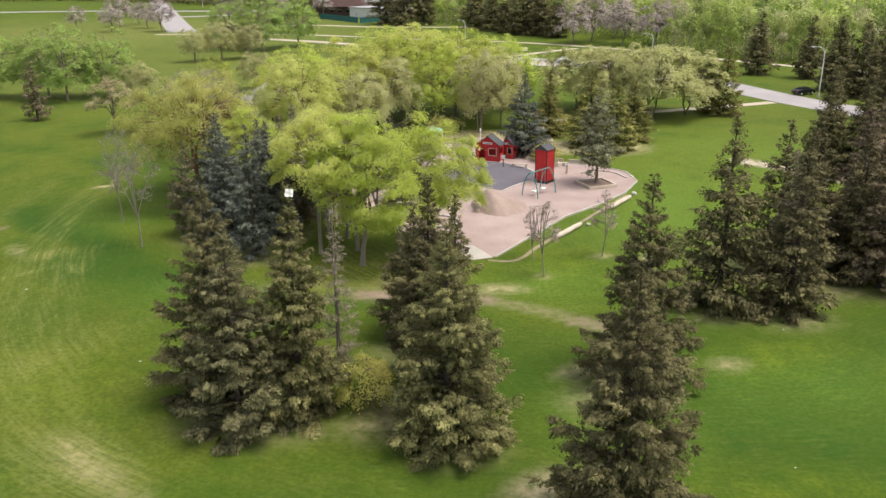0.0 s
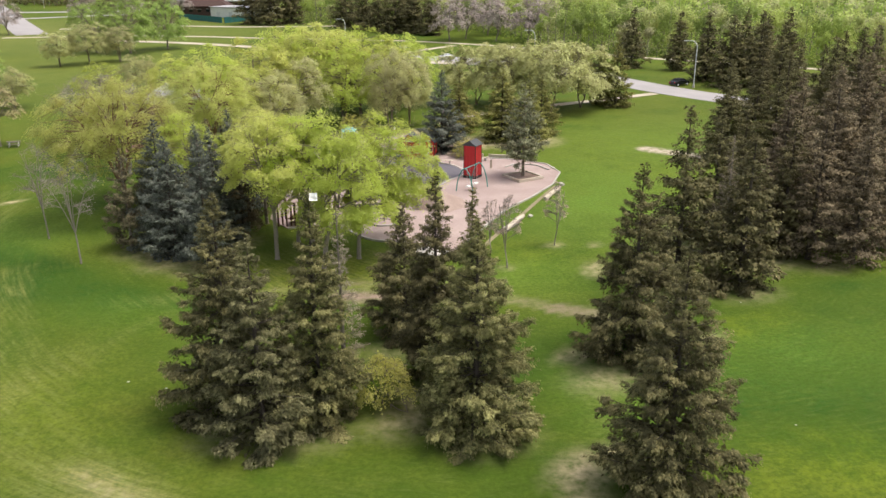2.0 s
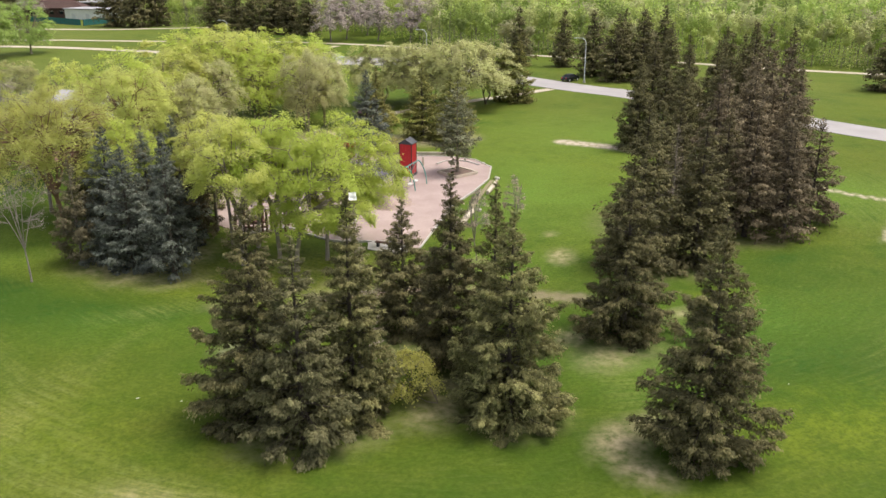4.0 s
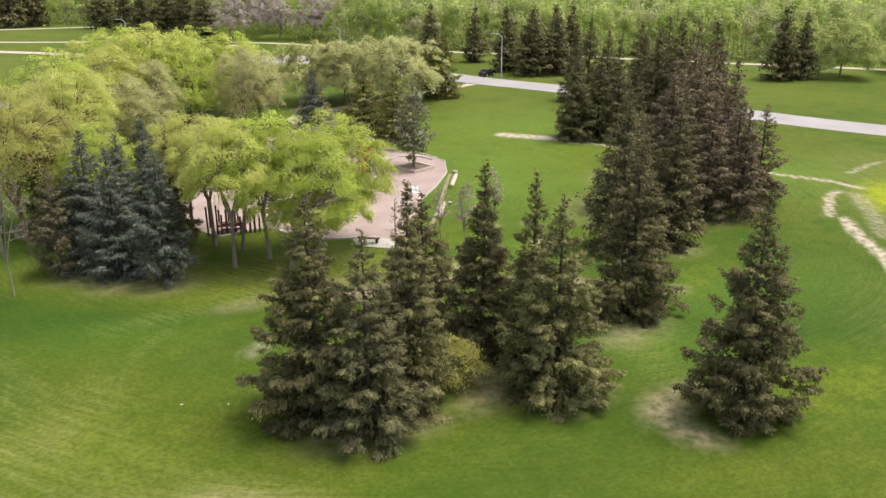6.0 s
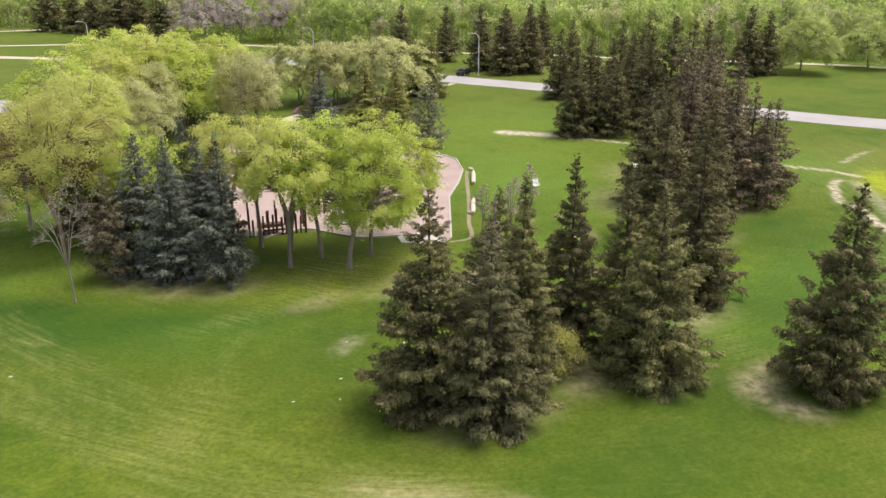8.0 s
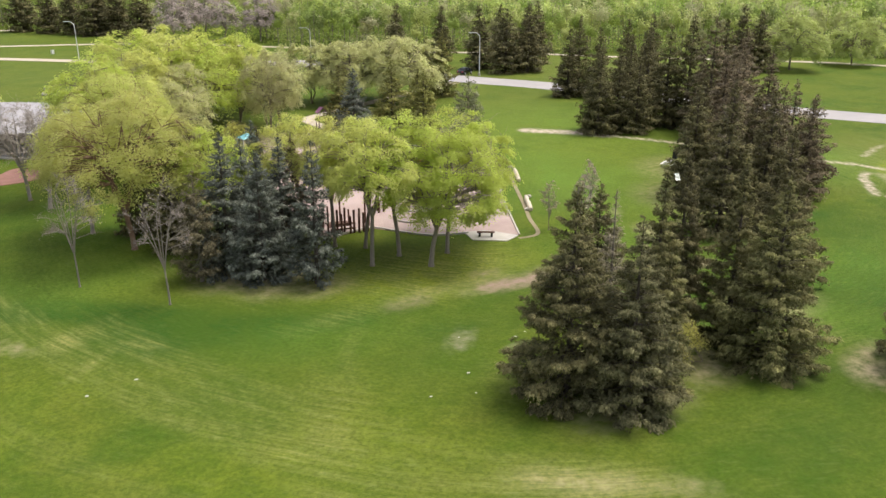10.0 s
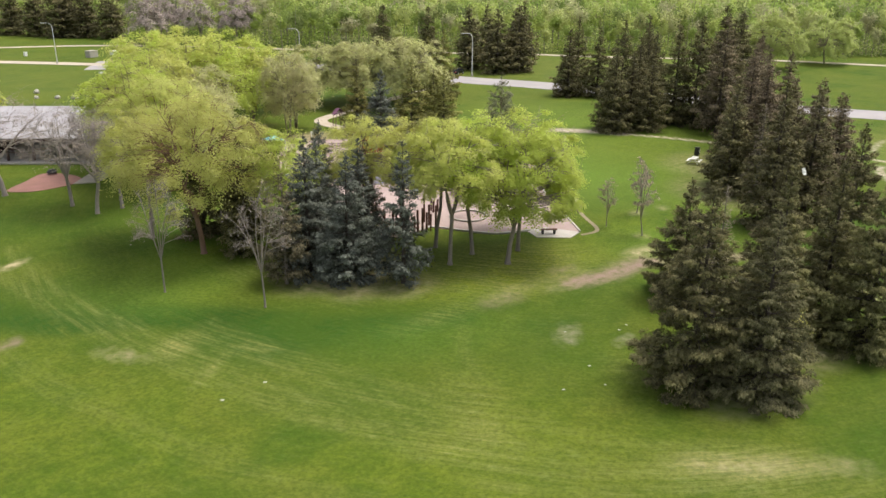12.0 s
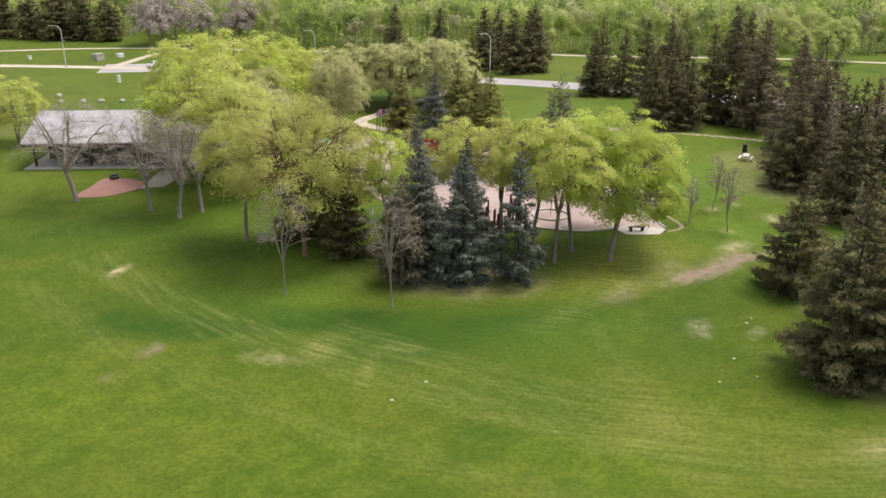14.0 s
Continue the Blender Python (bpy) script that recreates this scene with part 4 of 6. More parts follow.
def leafy_meshes(seed, h, r, leaves, bark=None, fork=0.28, low=0.3, clusters=90, per=110, leaf=0.26, bare=False, stems=1, spread=0.95, limbs=7, trunk_r=0.0175, puff=0.13, shift=(0.0, 0.0), cut=-0.55, mains=0, gaps=0.0):
    """Trunk, limbs and crown of a broad-leaved tree; the crown is many small leaves in uneven clumps at the limbs' ends."""
    rng = np.random.default_rng(seed)
    trunk, crown = Soup(), Soup(3)
    zc, top, bottom = h * (low + 0.42 * (1 - low)), h, h * low
    limb_pts, limb_rad = [], []
    for s in range(stems):
        off = np.array([0.0, 0, 0]) if stems == 1 else np.array([math.cos(s * 2.4 + seed), math.sin(s * 2.4 + seed), 0]) * 0.22 * s
        tip = off * 3 + np.array([rng.normal(0, 0.02 * h), rng.normal(0, 0.02 * h), fork * h])
        line = np.array([off + (0, 0, -0.1), off * 1.3 + (tip - off) * 0.5 * np.array([0.6, 0.6, 1]), tip])
        tr = trunk_r * h / stems ** 0.4
        tube(trunk, np.vstack([line[0], line[0] + (0, 0, 0.35), line[1], line[2]]), [tr * 1.45, tr * 1.05, tr * 0.92, tr * 0.85], 9)
        for k in range(max(3, limbs // stems)):
            az = k * 6.283 / max(3, limbs // stems) + rng.normal(0, 0.25) + s
            el = rng.uniform(0.35, 1.25) if k else 1.45
            goal = np.array([math.cos(az) * math.cos(el) * r * spread, math.sin(az) * math.cos(el) * r * spread, zc + math.sin(el) * (top - zc) * 0.9]) + np.array([*shift, 0]) * 0.8
            if mains:
                # a few main limbs rise from the fork and part again
                w = 6.283 / mains * (k % mains) + seed
                knee = tip + np.array([math.cos(w) * 0.17 * r, math.sin(w) * 0.17 * r, (zc - tip[2]) * 0.6])
                pts = np.vstack([limb_line(tip, knee, rng, -0.04, 4)[:-1], limb_line(knee, goal, rng, 0.14, 6)])
                rad = np.interp(np.linspace(0, 1, len(pts)), [0, 0.35, 1], [tr * 0.72, tr * 0.42, 0.018])
            else:
                pts = limb_line(tip, goal, rng, 0.16, 8)
                rad = np.interp(np.linspace(0, 1, 8), [0, 1], [tr * 0.62, 0.018])
            tube(trunk, pts, rad, 6)
            limb_pts.append(pts[1:])
            limb_rad.append(rad[1:])
    lp, lr = np.concatenate(limb_pts), np.concatenate(limb_rad)
    d = unit(rng.normal(size=(clusters * 3, 3)))
    d = d[d[:, 2] > cut][:clusters]
    ph = rng.uniform(0, 6.28, 4)
    az = np.arctan2(d[:, 1], d[:, 0])
    lump = 0.97 + 0.13 * np.sin(3 * az + ph[0] + 2 * d[:, 2]) + 0.12 * np.sin(5 * az + ph[1] - 3 * d[:, 2])
    rad = rng.uniform(0.55, 1.0, len(d)) ** 0.45 * lump
    c = np.stack([d[:, 0] * r * rad, d[:, 1] * r * rad, zc + np.where(d[:, 2] > 0, d[:, 2] * (top - zc), d[:, 2] * (zc - bottom)) * rad], 1) + np.array([*shift, 0])
    if gaps:
        # openings in the crown, a metre or two across
        open_at = np.array([noise.noise(Vector(q) * (2.4 / r) + Vector((seed * 1.7, 0, 0))) for q in c])
        c = c[open_at > np.quantile(open_at, gaps)]
    allp, alld, alln = [], [], []
    for q in c:
        dist = np.linalg.norm(lp - q, axis=1) + np.where(lp[:, 2] > q[2], 1.5, 0) + rng.uniform(0, 0.4, len(lp))
        w = int(np.argmin(dist))
        pts = limb_line(lp[w], q, rng, 0.12, 5)
        tube(trunk, pts, np.interp(np.linspace(0, 1, 5), [0, 1], [min(lr[w] * 0.7, 0.05), 0.012]), 4)
        size = r * puff * rng.uniform(0.65, 1.45)
        for _ in range(6 if bare else (1 if per > 60 else 3)):
            e = q + rng.normal(0, 1, 3) * size * 1.1 + (0, 0, size * 0.4)
            tw = limb_line(pts[rng.integers(2, 5)], e, rng, 0.1, 4)
            tube(trunk, tw, [0.014, 0.011, 0.009, 0.005], 3)
            if bare:
                for _ in range(2):
                    s0 = tw[rng.integers(1, 4)]
                    e2 = s0 + rng.normal(0, 0.5, 3) * size + (0, 0, size * 0.5)
                    tube(trunk, limb_line(s0, e2, rng, 0.1, 3), [0.009, 0.007, 0.004], 3)
        n = int(per * rng.uniform(0.6, 1.4))
        if n:
            way = unit(q - np.array([*shift, zc - 0.35 * (top - bottom)]) + rng.normal(0, 0.12 * r, 3))
            g = unit(rng.normal(0, 1, (n, 3))) * rng.random(n)[:, None] ** 0.4
            # each clump is a flat pad along the crown's outside, ragged at its rim
            skin = unit(way * 0.75 + np.array([0, 0, 0.6]))
            flat = g - 0.66 * (g @ skin)[:, None] * skin
            ragged = 1 + 0.3 * np.sin(np.arctan2(g[:, 1], g[:, 0]) * 5 + rng.uniform(0, 6.28))
            allp.append(q + flat * size * 1.6 * (ragged * rng.uniform(0.8, 1.15, n))[:, None] - np.array([0, 0, 0.5]) * (np.sum(flat * flat, 1) * size)[:, None])
            alld.append(rng.normal(0, 1, (n, 3)) + g * 0.5 - np.array([0, 0, 0.25]))
            alln.append(unit(flat) * 0.4 + skin * 0.75 + np.array([0, 0, 0.15]) + rng.normal(0, 0.1, (n, 3)))
    out = [trunk.mesh("trunk", bark or BARK, True)]
    if allp:
        p, dd = np.concatenate(allp), np.concatenate(alld)
        n = len(p)
        ln = leaf * rng.uniform(0.6, 1.3, n)
        kites(crown, p, dd, ln, ln * rng.uniform(0.36, 0.52, n), rng, 0.1, np.concatenate(alln))
        out.append(crown.mesh("crown", leaves))
    return out


# elms in front of the playground
ELMS = [leafy_meshes(201, 12.4, 5.5, ELM, BARK_GREY, clusters=230, per=250, leaf=0.155, puff=0.098, low=0.2, fork=0.27, shift=(2.2, 0.9), trunk_r=0.018, mains=3, gaps=0.05, limbs=9),
        leafy_meshes(202, 12.6, 4.3, ELM, BARK_GREY, clusters=150, per=190, leaf=0.155, puff=0.115, low=0.42, fork=0.33, trunk_r=0.015, mains=2, gaps=0.05, limbs=8),
        leafy_meshes(203, 12.4, 4.2, ELM_YELLOW, BARK_GREY, clusters=140, per=175, leaf=0.155, puff=0.115, low=0.44, fork=0.35, trunk_r=0.015, mains=2, gaps=0.06, limbs=8),
        leafy_meshes(204, 11.3, 4.7, ELM, BARK_GREY, clusters=180, per=200, leaf=0.155, puff=0.11, low=0.24, fork=0.3, shift=(2.8, 2.2), trunk_r=0.016, mains=3, gaps=0.05, limbs=9)]
for k, (x, y, h, b, turn) in enumerate([(-7.5, 66.7, 13.0, 0, 0), (-11.6, 69.8, 12.7, 2, 71), (-8.3, 70.5, 12.7, 1, 142), (-4.4, 68.5, 12.7, 3, 0), (-11.8, 76.0, 11.9, 2, 284), (-9.7, 74.0, 11.9, 1, 355), (-12.8, 80.5, 11.5, 2, 66)]):
    place_tree("elm_tree", ELMS[b], x, y, h / (13.0, 12.6, 12.4, 12.0)[b], turn, "elm with fresh yellow green leaves and a forked trunk", "tree", "elms at the playground")
BIG = leafy_meshes(211, 14.2, 7.0, ELM_SOFT, BARK_RED, clusters=270, per=210, leaf=0.155, puff=0.095, low=0.31, fork=0.24, limbs=12, mains=4, gaps=0.02)
place_tree("elm_tree", BIG, -27.0, 86.2, 1.0, 0, "broad elm with yellow green spring leaves and red brown trunk", "tree", "elms at the playground")
place_tree("elm_tree", BIG, -20.5, 110, 0.92, 200, "broad dense yellow green elm before the pavilion", "tree", "elms at the playground")
place_tree("elm_tree", ELMS[2], -28.8, 93.4, 1.0, 140, "yellow green elm behind the larger elm", "tree", "elms at the playground")
place_tree("elm_tree", ELMS[1], -20.5, 82.5, 0.88, 60, "bright green slender elm among spruces", "tree", "elms at the playground")
FAR = [leafy_meshes(221 + k, 14.5, 6.8, m, clusters=170, per=105, leaf=0.3, low=0.22, fork=0.22, stems=s, puff=0.115, cut=-0.75, gaps=0.06) for k, (m, s) in enumerate(((ELM, 2), (ELM_YELLOW, 2), (ELM_PALE, 3)))]
for k, (x, y, h, b) in enumerate([(-5.9, 134.6, 15.4, 1), (-9.8, 136, 14.8, 0), (-8.0, 143, 14.6, 1), (1.5, 139.6, 14.2, 0), (-31, 153, 9.5, 1), (-1, 148, 13.5, 1), (10, 146, 12.5, 0), (-42, 146, 9.0, 0), (-15.0, 124.5, 14.2, 1), (-2, 131.5, 13.2, 0), (-21.0, 118.3, 13.8, 0), (5.5, 137, 12.6, 1)]):
    place_tree("elm_tree", FAR[b], x, y, h / 14.5, 97 * k, "spreading spring green tree with dark limbs", "tree", "trees behind the playground")
for k, (x, y, h) in enumerate([(5.0, 125.0, 12.8), (8.5, 129, 12.0), (-9.5, 125, 12.2), (-13, 116, 11.0)]):
    place_tree("budding_tree", FAR[2], x, y, h / 14.5, 50 + 120 * k, "pale grey green tree just coming into leaf", "tree", "trees behind the playground", flat=0.72 if k < 2 else 0.95)
WILLOW = leafy_meshes(225, 11.5, 6.6, foliage("pale willow leaves", (0.4, 0.41, 0.15), (0.47, 0.48, 0.19), (0.53, 0.54, 0.24), 0.4, 0.3, (0.5, 0.47, 0.25)), clusters=170, per=100, leaf=0.31, low=0.14, fork=0.16, stems=2, puff=0.1, cut=-0.5, gaps=0.05)
for k, (x, y, h) in enumerate([(34.1, 135.5, 12.6), (28, 140, 11.8), (40.5, 139, 11.4), (23, 146, 11.2), (33, 146, 10.8)]):
    place_tree("willow_tree", WILLOW, x, y, h / 11.5, 33 + 88 * k, "pale spreading willow coming into leaf", "willow", "willows by the road")
place_tree("plum_tree", leafy_meshes(231, 8.9, 3.4, foliage("beige pink blossom buds", (0.34, 0.3, 0.15), (0.42, 0.37, 0.19), (0.48, 0.43, 0.24), 0.3), clusters=60, per=80, leaf=0.25, low=0.3), -51.9, 125.5, 1, 0, "small tree with pinkish beige blossom buds", "tree", "trees on the far lawn")
ROUND = leafy_meshes(233, 12.6, 7.2, foliage("soft green leaves", (0.42, 0.48, 0.16), (0.47, 0.53, 0.18), (0.52, 0.57, 0.21), 0.5, 0.3), clusters=200, per=100, leaf=0.33, low=0.08, cut=-0.7, puff=0.1, gaps=0.05)
for k, (x, y, h) in enumerate([(136.4, 121, 12.9), (156.3, 116.5, 11.8)]):
    place_tree("ash_tree", ROUND, x, y, h / 12.6, 61 * k, "broad round soft green tree on the far lawn", "tree", "round trees before the wood")
GREENS = leafy_meshes(232, 14.0, 6.4, GREEN, clusters=150, per=95, leaf=0.3, low=0.1, cut=-0.8, puff=0.11, gaps=0.06)
for k, (x, y, h) in enumerate([(-74.3, 159.5, 14.2), (-80, 164, 14), (-68, 165, 13), (-90, 162, 14), (-56, 253, 17), (-66, 257, 16), (-47, 263, 16)]):
    place_tree("ash_tree", GREENS, x, y, h / 14, 61 * k, "leafy mid green tree with a dark trunk", "tree", "green trees on the far lawn")
for k, (x, y, h) in enumerate([(-61.9, 228, 10.8), (-55, 232, 9.5), (-60, 160, 7.5), (-40, 172, 8), (-68, 224, 9)]):
    place_tree("budding_tree", FAR[2], x, y, h / 14.5, 41 * k, "pale budding tree on the far lawn", "tree", "pale trees on the far lawn")

# bare trees
BARK_HAZE = worn("pale mauve grey bark", (0.38, 0.33, 0.295), (0.29, 0.25, 0.225), 0.9, 0.2, coarse=1.2, fine=14, stretch=(1, 1, 0.3), bump=0.5, depth=0.03)
BARE_BIG = leafy_meshes(241, 10.8, 4.2, foliage("pale mauve buds", (0.27, 0.225, 0.19), (0.33, 0.28, 0.235), (0.38, 0.33, 0.27), 0.35), BARK_HAZE, clusters=56, per=60, leaf=0.12, bare=True, fork=0.3, low=0.4)
for k, (x, y, h) in enumerate([(-35.8, 117.8, 10.8), (-31.3, 109, 10.4), (-30.2, 104.5, 10.8), (-27.5, 104.8, 9.5)]):
    place_tree("budding_tree", BARE_BIG, x, y, h / 10.8, 100 * k, "almost bare tree with grey trunk and mauve buds", "tree", "bare trees by the pavilion", flat=1.5 if k == 0 else 1.1)
BARE_FAR = leafy_meshes(242, 10.8, 4.4, BUDS, TWIG_DEAD, clusters=40, per=60, leaf=0.42, fork=0.2, low=0.25, limbs=8, puff=0.2)
for k, (x, y, h) in enumerate([(40, 265, 13), (47, 273, 14), (55, 263, 13), (63, 254, 13), (69, 262, 13), (-95, 370, 13), (-112, 330, 12), (-140, 360, 12), (-80, 395, 14), (-132, 330, 10), (-60, 410, 13), (-152, 345, 9), (-136, 372, 9), (-124, 348, 10), (-160, 420, 10), (57, 284, 15)]):
    place_tree("bare_tree", BARE_FAR, x, y, h / 10.8, 57 * k, "far leafless grey mauve tree", "tree", "far bare trees", flat=1.05)
BIRCH = [leafy_meshes(251 + k, 9.4, 2.3, BUDS, BARK_PALE, clusters=46, per=8, leaf=0.1, bare=True, fork=0.3, low=0.36, trunk_r=0.008, limbs=6) for k in range(2)]
for k, (x, y, h) in enumerate([(-28.7, 71.9, 9.3), (-33.4, 79.7, 9.3)]):
    place_tree("birch_tree", BIRCH[k], x, y, h / 9.4, 40 * k, "slender leafless birch with a pale trunk", "birch", "birches on the lawn")
SAPLING = leafy_meshes(261, 6.0, 1.1, foliage("red brown buds", (0.4, 0.3, 0.25), (0.48, 0.37, 0.31), (0.54, 0.43, 0.36), 0.35), BARK_HAZE, clusters=40, per=36, leaf=0.09, bare=True, fork=0.24, low=0.3, trunk_r=0.009, limbs=6)
for k, (x, y, h) in enumerate([(8.0, 63.7, 6.6), (7.5, 67.7, 5.0), (13.8, 68.6, 6.0), (-1.0, 79.0, 5.0)]):
    place_tree("sapling", SAPLING, x, y, h / 6, 83 * k, "young leafless tree with reddish twigs in the lawn", "young tree", "saplings by the playground")
larch = spruce_meshes(271, 9.4, 2.6, foliage("pale brown larch twigs", (0.11, 0.098, 0.056), (0.175, 0.155, 0.09), (0.25, 0.22, 0.13), 0.25, tufts=True), base=1.0, density=0.8, size=0.95, droop=0.1, bark=TWIG_DEAD, wide=1.2)
place_tree("larch", larch, -24.9, 75.1, 1, 0, "thin brown larch just coming into needle", "larch")
dead_spruce = spruce_meshes(272, 10.3, 1.5, foliage("dead grey brown needles", (0.19, 0.155, 0.11), (0.27, 0.225, 0.165), (0.35, 0.3, 0.225), 0.15, tufts=True), base=0.8, density=0.7, size=0.55, droop=0.2, bark=TWIG_DEAD, wide=0.6)
place_tree("dead_spruce", dead_spruce, -7.0, 46.8, 1.1, 0, "dead grey spruce with bare twigs", "dead tree")
place_tree("dead_spruce", dead_spruce, 27.6, 63.0, 1.05, 90, "dead grey spruce at the edge of the grove", "dead tree")
place_tree("shrub", leafy_meshes(281, 3.4, 1.7, SHRUB, clusters=60, per=110, leaf=0.12, low=0.08, fork=0.06, stems=4, puff=0.2), -5.0, 42.8, 1, 0, "rounded yellow olive shrub between the spruces", "shrub")
SCRUB = leafy_meshes(282, 3.0, 2.2, SHRUB, clusters=40, per=40, leaf=0.28, low=0.05, fork=0.06, stems=4, puff=0.2)
for k, (x, y) in enumerate([(1, 127), (13, 104.8), (-1, 124), (22, 122), (18, 126), (10, 113)]):
    place_tree("shrub", SCRUB, x, y, 0.7 + 0.12 * (k % 3), 50 * k, "low olive shrub behind the playground", "shrub", "shrubs behind the playground")


# the wood behind: many trees in one mesh
def wood(name, seed, edge, rows, gap, leaves, height, label, count=0, big=1.0):
    rng = np.random.default_rng(seed)
    crown = Soup(3)
    stems = Soup()
    tones = []
    p = np.array(smoothed(edge, 10))
    seg = np.r_[0, np.cumsum(np.hypot(*np.diff(p, axis=0).T))]
    for row in range(rows):
        for s in np.arange(0, seg[-1], gap):
            s2 = s + rng.uniform(0, gap)
            x, y = np.interp(s2, seg, p[:, 0]), np.interp(s2, seg, p[:, 1])
            x2, y2 = np.interp(s2 + 1, seg, p[:, 0]), np.interp(s2 + 1, seg, p[:, 1])
            dx, dy = unit(np.array([x2 - x + 1e-6, y2 - y]))
            off = row * gap * 0.9 + rng.uniform(0, gap * 0.8)
            x, y = x + dy * off, y - dx * off
            h = height * rng.uniform(0.75, 1.15) * (0.72 if row == 0 else 1.0)
            r = h * rng.uniform(0.14, 0.27) * (1.6 if count else 1.35)
            tube(stems, [(x, y, -0.2), (x + rng.normal(0, 0.2), y, h * 0.5), (x + rng.normal(0, 0.4), y, h * 0.85)], [0.13, 0.09, 0.03], 4)
            n = count or (820 if row < 2 else 330)
            blobs = unit(rng.normal(0, 1, (7, 3))) * rng.uniform(0.35, 0.75, (7, 1))
            g = rng.normal(0, 0.17, (n, 3))
            tones.append(np.full(3 * n, rng.random()))
            b = blobs[rng.integers(0, 7, n)] + g
            q = np.array([x, y, h * 0.66]) + b * np.array([r, r, h * 0.3])
            under = rng.random(n) < (0.2 if row < 2 else 0.08)
            q[under, 2] = rng.uniform(0.2, 0.42 * h, under.sum())
            q[under, :2] = np.array([x, y]) + rng.normal(0, 0.55 * gap, (under.sum(), 2))
            q[:, 2] = np.clip(q[:, 2], 0.3, None)
            ln = rng.uniform(0.32, 0.62, n) * big * (2.0 if count else (1.0 if row < 2 else 1.25))
            kites(crown, q, rng.normal(0, 1, (n, 3)), ln, ln * 0.4, rng, 0.12, unit(g) * 0.45 + unit(b) * 0.6 + np.array([0, 0, 0.35]) + rng.normal(0, 0.15, (n, 3)))
    root = thing(name, pose(0, 0, 0), label, "wood", kind="stuff")
    part("trunks", stems.mesh("trunks", BARK_PALE), None, root)
    crowns = crown.mesh("crowns", leaves)
    crowns.attributes.new("tone", "FLOAT", "POINT").data.foreach_set("value", np.concatenate(tones).astype(np.float32))
    part("crowns", crowns, None, root)


wood("aspen_wood", 301, [(230, 60), (200, 100), (166, 128), (128, 166), (100, 196), (78, 222), (64, 246)], 6, 5.0, ASPEN, 13.5, "dense light green aspen wood behind the path")
wood("aspen_wood", 302, [(66, 252), (62, 282), (44, 308), (20, 338), (-6, 368), (-16, 400), (-14, 440)], 5, 6.0, ASPEN, 15, "far light green wood beyond the lawn")
wood("far_wood", 303, [(20, 440), (-60, 470), (-150, 540), (-260, 620), (-420, 640)], 4, 9.0, SPRUCE_DARK, 17, "dark far wood on the horizon side", 200, 1.6)
wood("deep_wood", 304, [(300, 60), (240, 108), (195, 148), (155, 190), (128, 222), (104, 252), (80, 290), (50, 330), (20, 370), (0, 430)], 14, 9.0, ASPEN, 17, "deep light green wood that runs to the horizon", 90, 1.25)


